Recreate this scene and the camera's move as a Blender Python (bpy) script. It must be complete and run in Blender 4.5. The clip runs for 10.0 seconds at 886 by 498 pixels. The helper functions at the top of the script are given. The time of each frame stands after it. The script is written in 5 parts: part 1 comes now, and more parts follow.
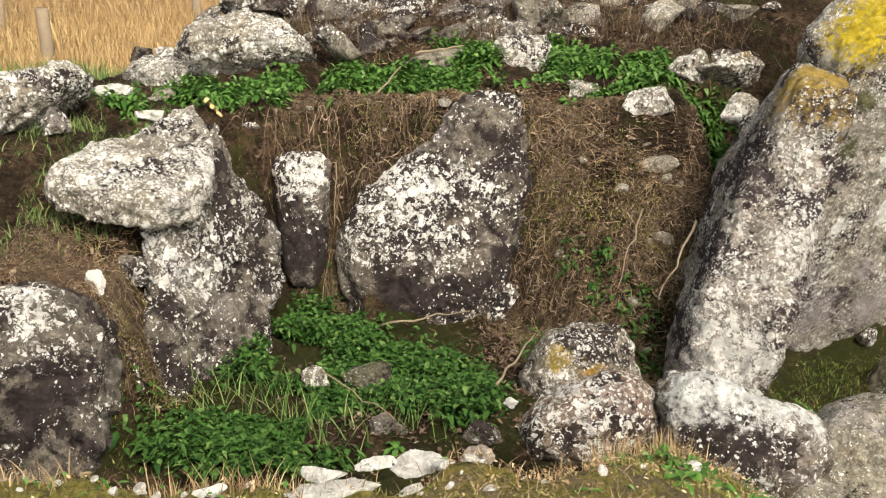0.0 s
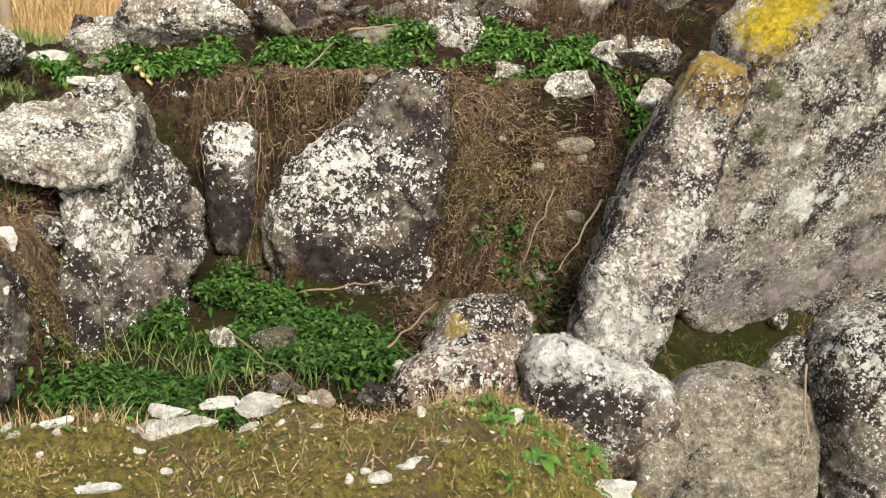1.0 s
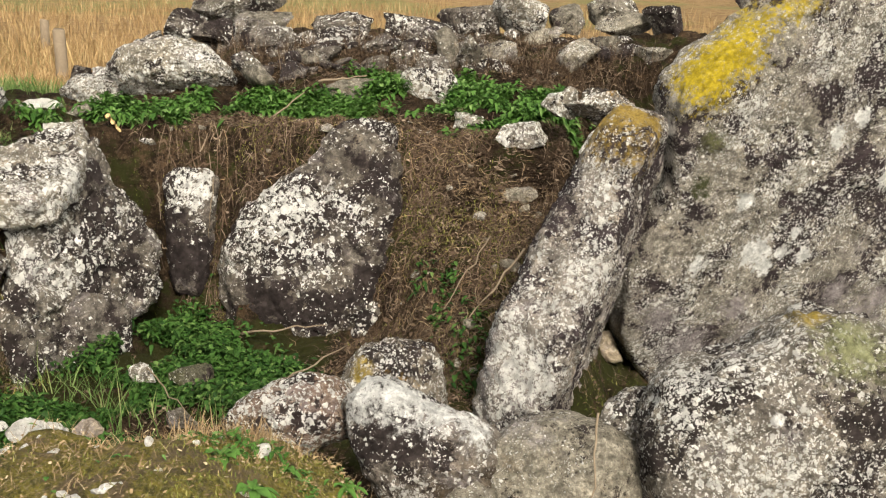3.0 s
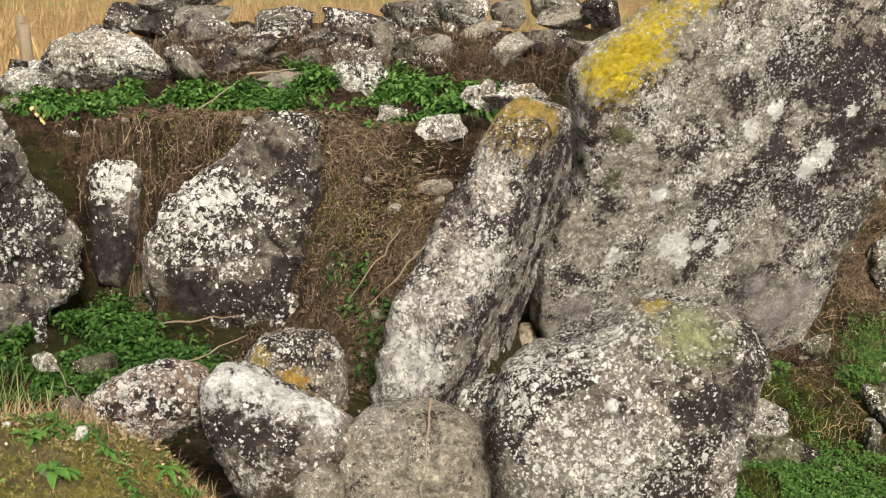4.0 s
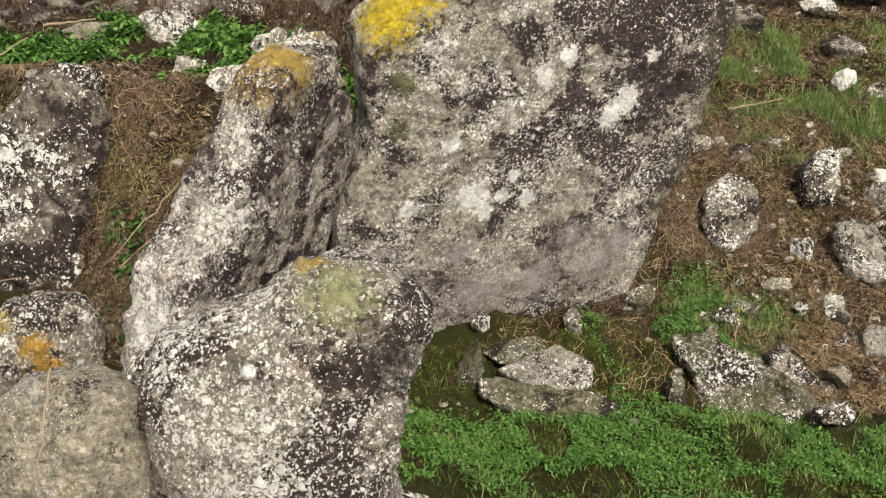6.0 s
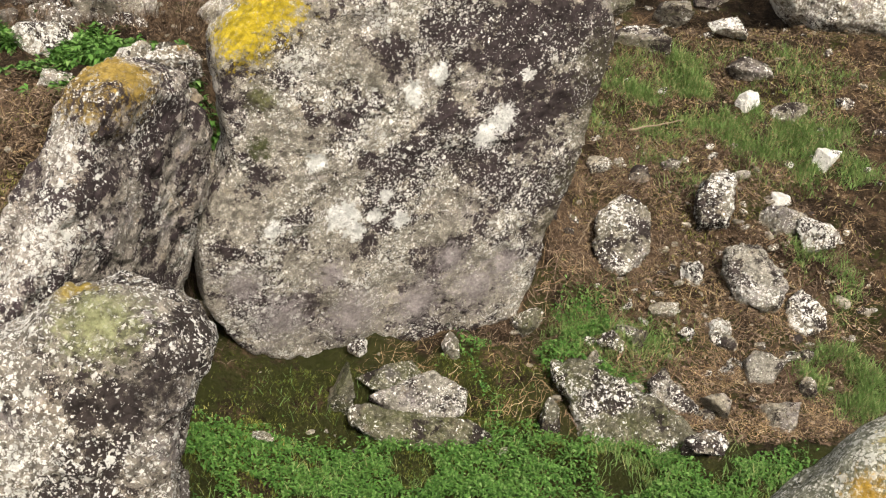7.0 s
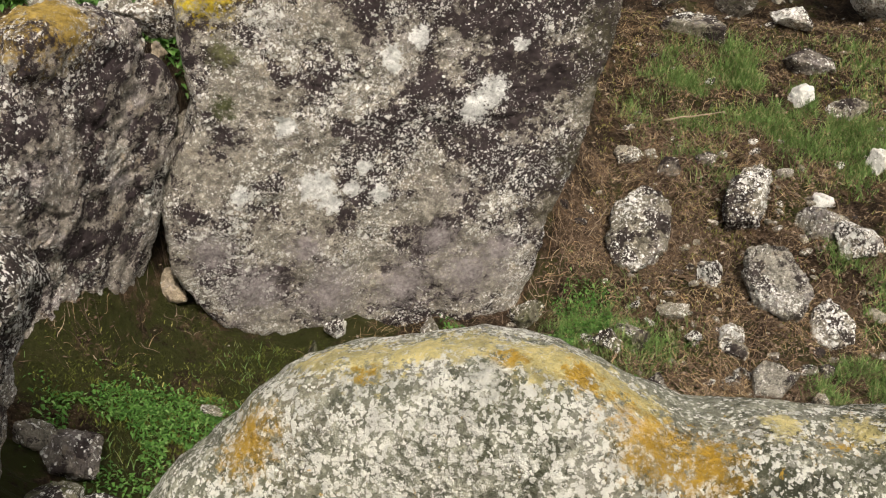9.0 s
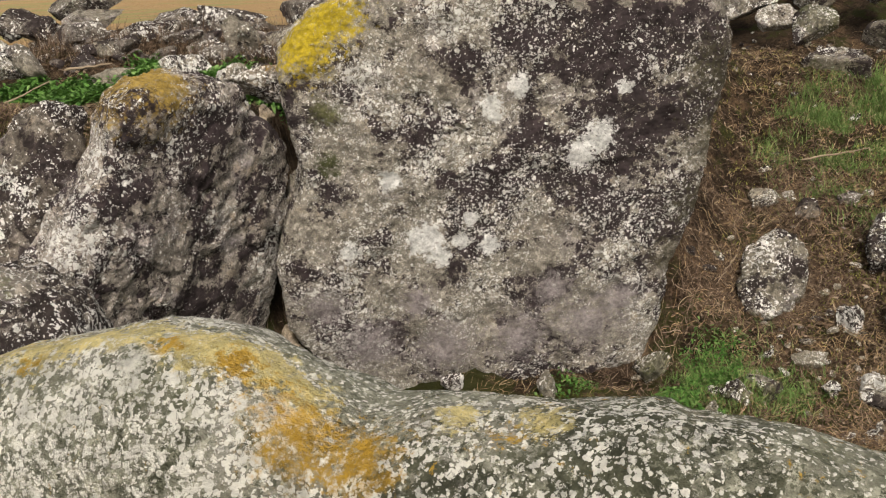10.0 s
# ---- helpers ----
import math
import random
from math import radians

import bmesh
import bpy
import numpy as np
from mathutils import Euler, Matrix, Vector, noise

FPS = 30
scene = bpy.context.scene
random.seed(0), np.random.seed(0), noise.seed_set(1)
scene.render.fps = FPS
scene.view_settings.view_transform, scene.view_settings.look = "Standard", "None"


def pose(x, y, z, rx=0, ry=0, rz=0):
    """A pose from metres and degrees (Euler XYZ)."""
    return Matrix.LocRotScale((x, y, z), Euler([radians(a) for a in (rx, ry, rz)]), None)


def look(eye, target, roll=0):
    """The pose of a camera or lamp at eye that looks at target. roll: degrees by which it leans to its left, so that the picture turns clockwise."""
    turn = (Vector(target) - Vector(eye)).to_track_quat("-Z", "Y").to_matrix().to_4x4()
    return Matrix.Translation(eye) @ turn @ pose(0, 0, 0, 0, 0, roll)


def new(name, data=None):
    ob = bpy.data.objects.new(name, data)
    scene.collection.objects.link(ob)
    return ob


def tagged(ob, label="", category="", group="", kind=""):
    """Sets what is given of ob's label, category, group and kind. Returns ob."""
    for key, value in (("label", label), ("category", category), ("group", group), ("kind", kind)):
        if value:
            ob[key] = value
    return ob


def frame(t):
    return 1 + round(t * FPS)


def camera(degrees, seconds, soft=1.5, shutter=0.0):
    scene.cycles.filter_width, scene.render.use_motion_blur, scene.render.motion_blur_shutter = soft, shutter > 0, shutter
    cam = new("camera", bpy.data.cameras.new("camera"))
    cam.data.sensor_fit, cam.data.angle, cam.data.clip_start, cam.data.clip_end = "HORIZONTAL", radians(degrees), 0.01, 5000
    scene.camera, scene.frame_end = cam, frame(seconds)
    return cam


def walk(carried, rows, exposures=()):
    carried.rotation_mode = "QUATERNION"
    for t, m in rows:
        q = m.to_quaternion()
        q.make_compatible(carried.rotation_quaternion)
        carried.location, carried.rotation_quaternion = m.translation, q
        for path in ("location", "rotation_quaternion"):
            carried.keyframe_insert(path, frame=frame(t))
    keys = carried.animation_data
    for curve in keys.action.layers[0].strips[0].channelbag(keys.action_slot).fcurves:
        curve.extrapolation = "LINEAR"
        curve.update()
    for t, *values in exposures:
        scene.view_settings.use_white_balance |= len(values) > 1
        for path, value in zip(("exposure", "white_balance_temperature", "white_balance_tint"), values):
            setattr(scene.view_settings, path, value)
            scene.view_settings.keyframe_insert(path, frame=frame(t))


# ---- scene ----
cam = camera(45.8, 10.0, soft=1.2)
PATH = [
    (0, (0.077, 0.011, 2.035), (0.126, 1.932, 1.48), -1.1),
    (0.5, (0.263, -0.128, 2.006), (0.348, 1.785, 1.428), 0.0),
    (1, (0.472, -0.212, 2.005), (0.558, 1.7, 1.425), 1.0),
    (1.5, (0.706, -0.172, 2.035), (0.682, 1.744, 1.465), 1.0),
    (2, (0.984, -0.24, 2.034), (0.977, 1.692, 1.518), 1.4),
    (2.5, (1.238, -0.296, 2.044), (1.279, 1.642, 1.552), 1.9),
    (2.7, (1.368, -0.304, 2.038), (1.308, 1.635, 1.549), 1.2),
    (3.8, (2.012, -0.327, 2.002), (1.861, 1.605, 1.507), 0.4),
    (4, (2.146, -0.328, 2.009), (2.021, 1.606, 1.513), 0.7),
    (4.5, (2.386, -0.332, 2.062), (2.245, 1.604, 1.583), 0.7),
    (5, (2.683, -0.19, 2.023), (2.398, 1.737, 1.571), -0.5),
    (5.5, (2.947, -0.1, 1.995), (2.745, 1.827, 1.501), -0.4),
    (6, (3.287, -0.062, 1.985), (3.228, 1.85, 1.4), 0.2),
    (6.2, (3.417, -0.05, 1.997), (3.397, 1.857, 1.397), 0.4),
    (7.3, (4.072, 0.257, 1.93), (4.065, 2.187, 1.405), 1.3),
    (7.5, (4.136, 0.314, 1.903), (4.099, 2.246, 1.389), 1.4),
    (8, (4.391, 0.393, 1.849), (4.186, 2.309, 1.315), 1.2),
    (8.5, (4.573, 0.436, 1.795), (4.43, 2.348, 1.224), 2.8),
    (9, (4.835, 0.599, 1.69), (4.601, 2.51, 1.146), 2.6),
    (9.5, (5.063, 0.706, 1.67), (4.627, 2.594, 1.175), 0.1),
    (10, (5.287, 0.757, 1.598), (4.701, 2.62, 1.169), -1.6),
]
walk(cam, [(t, look(eye, target, roll)) for t, eye, target, roll in PATH],
     exposures=[(0.0, 1.18, 7200, 7), (2.5, 0.98, 7200, 7), (5.0, 1.02, 7200, 7), (6.2, 1.10, 7200, 7), (7.4, 1.30, 7100, 9), (8.5, 1.05, 7100, 9), (9.1, 0.94, 7100, 9), (10.0, 0.80, 7100, 10)])

# overcast daylight: soft sky and a broad, weak sun
world = bpy.data.worlds.new("world")
scene.world = world
world.use_nodes = True
wn = world.node_tree.nodes
sky = wn.new("ShaderNodeTexSky")
sky.sky_type, sky.sun_disc = "NISHITA", False
sky.sun_elevation, sky.sun_rotation = radians(38), radians(161)
sky.air_density, sky.dust_density, sky.ozone_density = 1.0, 4.0, 1.0
mixs = wn.new("ShaderNodeHueSaturation")
mixs.inputs["Saturation"].default_value = 0.25
world.node_tree.links.new(sky.outputs[0], mixs.inputs["Color"])
world.node_tree.links.new(mixs.outputs[0], wn["Background"].inputs["Color"])
wn["Background"].inputs["Strength"].default_value = 0.112
sun_data = bpy.data.lights.new("sun", "SUN")
sun_data.energy, sun_data.angle, sun_data.color = 1.95, radians(12), (1.0, 0.95, 0.88)
sun = new("sun", sun_data)
sun.matrix_world = look((4.5, -7, 9.0), (1.0, 3.0, 0.0))


# ---- materials ----
def nodes_of(name):
    m = bpy.data.materials.new(name)
    m.use_nodes = True
    return m, m.node_tree.nodes, m.node_tree.links, m.node_tree.nodes["Principled BSDF"]


class Net:
    """Short hand for building node trees."""

    def __init__(self, name):
        self.m, self.n, self.l, self.bsdf = nodes_of(name)
        self.bsdf.inputs["Specular IOR Level"].default_value = 0.1

    def put(self, kind, inputs=None, **props):
        nd = self.n.new(kind)
        for k, v in props.items():
            setattr(nd, k, v)
        for k, v in (inputs or {}).items():
            self.feed(nd.inputs[k], v)
        return nd

    def feed(self, socket, v):
        if isinstance(v, bpy.types.NodeSocket):
            self.l.new(v, socket)
        else:
            socket.default_value = v

    def noise(self, vec, scale, detail=6.0, rough=0.6, distort=0.0):
        return self.put("ShaderNodeTexNoise", {"Vector": vec, "Scale": scale, "Detail": detail, "Roughness": rough, "Distortion": distort}).outputs["Fac"]

    def ramp(self, v, lo, hi, a=0.0, b=1.0):
        return self.put("ShaderNodeMapRange", {"Value": v, "From Min": lo, "From Max": hi, "To Min": a, "To Max": b}, interpolation_type="SMOOTHSTEP").outputs[0]

    def math(self, op, a, b=0.0, clamp=False):
        nd = self.put("ShaderNodeMath", operation=op, use_clamp=clamp)
        self.feed(nd.inputs[0], a)
        self.feed(nd.inputs[1], b)
        return nd.outputs[0]

    def mix(self, fac, a, b):
        nd = self.put("ShaderNodeMix", data_type="RGBA")
        self.feed(nd.inputs[0], fac)
        self.feed(nd.inputs[6], a if isinstance(a, bpy.types.NodeSocket) else (*a, 1.0))
        self.feed(nd.inputs[7], b if isinstance(b, bpy.types.NodeSocket) else (*b, 1.0))
        return nd.outputs[2]

    def bump(self, height, strength, distance):
        self.feed(self.bsdf.inputs["Normal"], self.put("ShaderNodeBump", {"Height": height, "Strength": strength, "Distance": distance}).outputs[0])

    def coords(self, spread=True):
        tc = self.put("ShaderNodeTexCoord").outputs["Object"]
        if not spread:
            return tc, tc
        r = self.put("ShaderNodeObjectInfo").outputs["Random"]
        off = self.put("ShaderNodeVectorMath", operation="SCALE")
        off.inputs[0].default_value = (37.0, 53.0, 71.0)
        self.feed(off.inputs["Scale"], r)
        add = self.put("ShaderNodeVectorMath", operation="ADD")
        self.feed(add.inputs[0], tc)
        self.feed(add.inputs[1], off.outputs[0])
        return add.outputs[0], tc


def rock(name, base, base2, dark=0.4, white=0.4, ochre=0.0, green=0.0, size=1.0, white_col=(0.94, 0.92, 0.88),
         dark_col=(0.024, 0.018, 0.018), blots=(), zones=(), speck=0.4, grain=1.0, tint=1.0, ochre_col=(0.50, 0.31, 0.07)):
    """Weathered granite: two base tones, dark crusts, white rosettes, ochre and green growth, and named blots."""
    g = Net(name)
    co, own = g.coords()
    # crooked coordinates, so that the crusts have ragged rims
    wob = g.put("ShaderNodeTexNoise", {"Vector": co, "Scale": 26.0 / size, "Detail": 3.0}).outputs["Color"]
    cw = g.put("ShaderNodeVectorMath", operation="MULTIPLY_ADD")
    g.feed(cw.inputs[0], wob)
    cw.inputs[1].default_value = (0.07 * size,) * 3
    g.feed(cw.inputs[2], co)
    cw = cw.outputs[0]
    big, mid, fine = g.noise(co, 1.7, 4), g.noise(co, 9.0 / size, 8, 0.7), g.noise(co, 95.0, 4, 0.7)
    col = g.mix(g.ramp(g.noise(co, 4.0, 6, 0.65), 0.35, 0.65), base, base2)
    col = g.mix(g.ramp(fine, 0.35, 0.62, 0.0, 0.45 * grain), col, tuple(0.35 * c for c in base))
    col = g.mix(g.ramp(g.noise(co, 150.0, 2), 0.58, 0.75, 0.0, 0.5 * grain), col, (0.55, 0.52, 0.47))
    # lilac and buff tints of the stone
    mean = sum(base2) / 3
    col = g.mix(g.ramp(g.noise(co, 3.1, 6, 0.7), 0.5, 0.66, 0.0, 0.65 * tint), col, (1.02 * mean, 0.90 * mean, 0.98 * mean))
    col = g.mix(g.ramp(g.noise(co, 6.3, 6, 0.7), 0.54, 0.68, 0.0, 0.6 * tint), col, (1.30 * mean, 1.03 * mean, 0.74 * mean))
    if green:
        col = g.mix(g.ramp(g.noise(co, 5.0, 6, 0.7), 0.72 - 0.35 * green, 0.86 - 0.35 * green, 0.0, 0.8), col, (0.085, 0.095, 0.035))
    col = g.mix(g.ramp(g.noise(cw, 21.0 / size, 6, 0.75), 0.40, 0.62, 0.0, 0.6 * grain), col, tuple(0.5 * c for c in base))
    # pale zones and dark zones: more crust, plus some shading painted on the great slab
    pale_more, dark_more = g.ramp(g.noise(co, 2.1, 4, 0.6), 0.3, 0.7, -0.20, 0.20), g.ramp(g.noise(co, 2.6, 4, 0.65), 0.3, 0.7, -0.32, 0.32)
    for (x, y, z), r, more in zones:
        far = g.put("ShaderNodeVectorMath", operation="DISTANCE")
        g.feed(far.inputs[0], own)
        far.inputs[1].default_value = (x, y, z)
        reach = g.ramp(g.math("ADD", far.outputs["Value"], g.math("MULTIPLY", g.math("SUBTRACT", mid, 0.5), 0.9)), r, r * 0.35, 0.0, abs(more))
        if more > 0:
            pale_more = g.math("ADD", pale_more, reach)
        else:
            dark_more = g.math("ADD", dark_more, reach)
            pale_more = g.math("SUBTRACT", pale_more, g.math("MULTIPLY", reach, 0.25))

    torn = g.math("MULTIPLY", g.math("SUBTRACT", g.noise(co, 70.0, 4, 0.75), 0.5), 0.16)

    def crust(scale, amount, more):
        """Ragged crusts that run into one another, thicker where more is high."""
        v = g.math("ADD", g.math("ADD", g.noise(cw, scale, 9, 0.7), torn), g.math("MULTIPLY", more, 0.36))
        edge = 0.675 - 0.21 * amount
        return g.ramp(v, edge - 0.012, edge + 0.022)

    def spots(scale, amount, more):
        """Small round crusts, each of its own size."""
        vo = g.put("ShaderNodeTexVoronoi", {"Vector": cw, "Scale": scale, "Randomness": 1.0})
        cell = g.put("ShaderNodeSeparateColor", {"Color": vo.outputs["Color"]}).outputs[0]
        r = g.ramp(g.math("ADD", g.math("ADD", cell, more), amount - 1.0), 0.0, 0.5, -0.06, 0.52)
        return g.ramp(g.math("SUBTRACT", g.math("ADD", r, torn), vo.outputs["Distance"]), -0.04, 0.04)

    # crumbs of pale and dark grain on the bare stone
    crumb = g.noise(cw, 24.0 / size ** 0.5, 7, 0.72)
    col = g.mix(g.ramp(crumb, 0.53, 0.60, 0.0, 0.6 * grain), col, tuple(min(0.8, 1.45 * c) for c in base2))
    col = g.mix(g.ramp(crumb, 0.47, 0.39, 0.0, 0.7 * grain), col, tuple(0.38 * c for c in base))
    # dark crust and specks
    dk = g.ramp(g.math("ADD", g.math("ADD", g.noise(cw, 6.0 / size, 10, 0.75), torn), g.math("MULTIPLY", dark_more, 0.5)), 0.675 - 0.27 * dark, 0.72 - 0.27 * dark, 0.0, 0.94)
    dk = g.math("MAXIMUM", dk, g.math("MULTIPLY", crust(30.0 / size ** 0.7, 0.75 * speck, dark_more), 0.9))
    dk = g.math("MAXIMUM", dk, g.math("MULTIPLY", spots(34.0 / size ** 0.7, 0.7 * speck, dark_more), 0.85))
    soot = g.mix(g.ramp(g.noise(co, 28.0, 6, 0.75), 0.40, 0.62), dark_col, tuple(1.9 * c for c in dark_col))
    col = g.mix(dk, col, soot)
    # white crusts in three sizes
    wh = spots(14.0 / size, 0.72 * white, pale_more)
    wh = g.math("MAXIMUM", wh, spots(30.0 / size ** 0.85, white, pale_more))
    wh = g.math("MAXIMUM", wh, spots(62.0 / size ** 0.7, 1.05 * white, pale_more))
    wh = g.math("MAXIMUM", wh, crust(22.0 / size ** 0.8, 0.6 * white, pale_more))
    wh = g.math("MULTIPLY", wh, g.ramp(g.noise(cw, 60.0, 5, 0.75), 0.38, 0.44, 0.1, 1.0))
    tone = g.mix(g.ramp(g.noise(co, 34.0, 5, 0.7), 0.32, 0.68), tuple(0.72 * c for c in white_col), white_col)
    col = g.mix(g.math("MULTIPLY", wh, 0.93), col, tone)
    if ochre:
        oc = g.ramp(g.math("ADD", g.noise(cw, 9.0 / size, 7, 0.75), g.math("MULTIPLY", g.math("SUBTRACT", big, 0.5), 0.5)), 0.8 - 0.3 * ochre, 0.86 - 0.3 * ochre, 0.0, 0.9)
        col = g.mix(oc, col, g.mix(g.ramp(fine, 0.4, 0.6), tuple(0.62 * c for c in ochre_col), ochre_col))
    for (x, y, z), r, c, hard in blots:
        sub = g.put("ShaderNodeVectorMath", operation="DISTANCE")
        g.feed(sub.inputs[0], own)
        sub.inputs[1].default_value = (x, y, z)
        d = g.math("ADD", g.math("DIVIDE", sub.outputs["Value"], r), g.math("MULTIPLY", g.math("SUBTRACT", g.noise(co, 14.0 / size, 8, 0.75), 0.5), 3.2))
        fac = g.ramp(d, 1.0, 1.0 - hard, 0.0, 0.95)
        fac = g.math("MULTIPLY", fac, g.ramp(g.noise(cw, 38.0 / size, 6, 0.8), 0.37, 0.45, 0.12 if hard < 0.8 else 0.45, 1.0))
        col = g.mix(fac, col, g.mix(g.ramp(g.noise(co, 45.0, 5, 0.7), 0.35, 0.65), tuple(0.6 * v for v in c), c))
    g.feed(g.bsdf.inputs["Base Color"], col)
    g.bsdf.inputs["Roughness"].default_value = 0.92
    pits = g.ramp(g.noise(co, 15.0, 7, 0.75), 0.30, 0.50, -1.0, 0.0)
    h = g.math("ADD", g.math("ADD", g.noise(co, 42.0, 8, 0.75), pits), g.math("MULTIPLY", wh, 0.12))
    g.bump(h, 0.9, 0.035)
    return g.m


YELLOW = (0.60, 0.45, 0.035)
WHITE = (0.92, 0.91, 0.89)
rock_white = rock("rock_white", (0.19, 0.165, 0.14), (0.29, 0.26, 0.22), dark=0.78, white=0.48)
rock_bank = rock("rock_bank", (0.15, 0.125, 0.105), (0.25, 0.22, 0.185), dark=0.80, white=0.42,
                 zones=(((-0.15, -0.01, 0.26), 0.5, 0.15), ((0.24, 0.01, 0.26), 0.36, 0.12), ((-0.0, -0.79, 0.26), 0.5, -0.14),))
rock_small = rock("rock_small", (0.14, 0.118, 0.10), (0.21, 0.18, 0.155), dark=0.76, white=0.14,
                  zones=(((0.01, 0.28, 0.15), 0.28, 0.5), ((0.01, -0.31, 0.15), 0.35, -0.35),))
rock_block = rock("rock_block", (0.16, 0.138, 0.118), (0.25, 0.22, 0.185), dark=0.66, white=0.28, zones=(((-0.05, 0.40, 0.15), 0.34, 0.3),))
rock_dark = rock("rock_dark", (0.17, 0.145, 0.125), (0.26, 0.23, 0.20), dark=0.64, white=0.38)
rock_pale = rock("rock_pale", (0.31, 0.275, 0.225), (0.42, 0.375, 0.31), dark=0.46, white=0.66, size=0.75, ochre=0.30)
rock_plain = rock("rock_plain", (0.22, 0.195, 0.16), (0.31, 0.28, 0.23), dark=0.34, white=0.30, green=0.35)
# dark zones at upper right: dark crust with some shading put into the colour
rock_big = rock("rock_big", (0.32, 0.287, 0.244), (0.45, 0.41, 0.35), dark=0.50, white=0.46, tint=0.6, size=0.58, speck=0.55, dark_col=(0.026, 0.018, 0.021),
                zones=(((0.6, 0.62, 0.13), 0.45, -0.3), ((1.0, 0.75, 0.13), 0.4, -0.10), ((0.75, 0.2, 0.13), 0.4, -0.22), ((1.12, 0.27, 0.13), 0.4, -0.32), ((-0.33, 0.31, 0.13), 0.25, -0.1), ((-0.12, -0.28, 0.13), 0.4, -0.2), ((0.48, -0.36, 0.13), 0.42, -0.2), ((0.23, 0.22, 0.13), 0.4, -0.2), ((0.89, -0.09, 0.13), 0.36, -0.3), ((1.1, -0.45, 0.1), 0.32, -0.28), ((-0.02, 0.73, 0.13), 0.34, -0.18), ((1.12, -0.76, 0.13), 0.26, -0.18), ((-0.75, 0.28, 0.13), 0.4, 0.12), ((-0.77, -0.6, 0.13), 0.3, 0.15),),
                blots=(((-1.32, 0.50, -0.05), 0.07, (0.70, 0.64, 0.58), 0.6), ((-1.28, 0.30, -0.03), 0.07, (0.70, 0.64, 0.58), 0.6), ((-1.25, 0.10, -0.02), 0.07, (0.70, 0.64, 0.58), 0.6), ((-1.21, -0.08, -0.02), 0.07, (0.66, 0.60, 0.54), 0.6), ((-1.26, -0.28, -0.02), 0.06, (0.66, 0.60, 0.54), 0.6), ((-1.05, 0.25, 0.12), 0.12, (0.15, 0.15, 0.07), 0.8), ((1.25, 0.45, -0.05), 0.34, (0.105, 0.095, 0.060), 0.9), ((1.30, 0.0, -0.05), 0.32, (0.105, 0.095, 0.060), 0.9), ((1.25, -0.45, -0.05), 0.30, (0.105, 0.095, 0.060), 0.9), ((1.15, -0.85, -0.02), 0.26, (0.12, 0.105, 0.07), 0.9), ((-0.83, -1.37, 0.13), 0.3, (0.36, 0.315, 0.32), 0.9), ((-0.33, -1.39, 0.13), 0.3, (0.36, 0.315, 0.32), 0.9), ((0.17, -1.36, 0.13), 0.3, (0.36, 0.315, 0.32), 0.9), ((0.63, -1.3, 0.13), 0.3, (0.36, 0.315, 0.32), 0.9), ((-1.11, -1.07, 0.13), 0.22, (0.36, 0.315, 0.32), 0.9), ((0.82, -1.11, 0.13), 0.2, (0.36, 0.315, 0.32), 0.9), ((0.37, -1.01, 0.13), 0.2, (0.36, 0.315, 0.32), 0.9), ((-0.51, -1.05, 0.13), 0.16, (0.36, 0.315, 0.32), 0.9), ((-0.47, -0.6, 0.13), 0.12, WHITE, 0.15), ((-0.38, -0.71, 0.13), 0.08, WHITE, 0.15), ((-0.24, -0.62, 0.13), 0.06, WHITE, 0.15), ((-0.06, -0.65, 0.13), 0.07, WHITE, 0.15), ((0.58, 0.05, 0.13), 0.11, WHITE, 0.15), ((0.48, -0.06, 0.13), 0.10, WHITE, 0.15), ((-0.08, 0.28, 0.13), 0.07, WHITE, 0.15), ((0.08, 0.39, 0.13), 0.07, WHITE, 0.15), ((-0.94, -0.65, 0.13), 0.06, WHITE, 0.15), ((-0.68, -0.18, 0.13), 0.07, WHITE, 0.15), ((-0.05, 0.19, 0.13), 0.05, WHITE, 0.15), ((-0.18, -0.46, 0.13), 0.05, WHITE, 0.15), ((0.72, 0.36, 0.13), 0.05, WHITE, 0.15), ((-1.15, 0.66, 0.07), 0.26, YELLOW, 0.8), ((-0.99, 0.81, 0.07), 0.22, YELLOW, 0.8), ((-1.22, 0.66, -0.0), 0.24, YELLOW, 0.8), ((-1.1, 0.81, 0.0), 0.28, YELLOW, 0.8), ((-0.95, 1.0, -0.07), 0.3, YELLOW, 0.8), ((-0.7, 1.19, 0.1), 0.22, YELLOW, 0.8), ((-0.91, 1.16, 0.03), 0.28, YELLOW, 0.8), ((-1.04, -0.07, 0.13), 0.1, (0.075, 0.085, 0.03), 0.6),)
                )
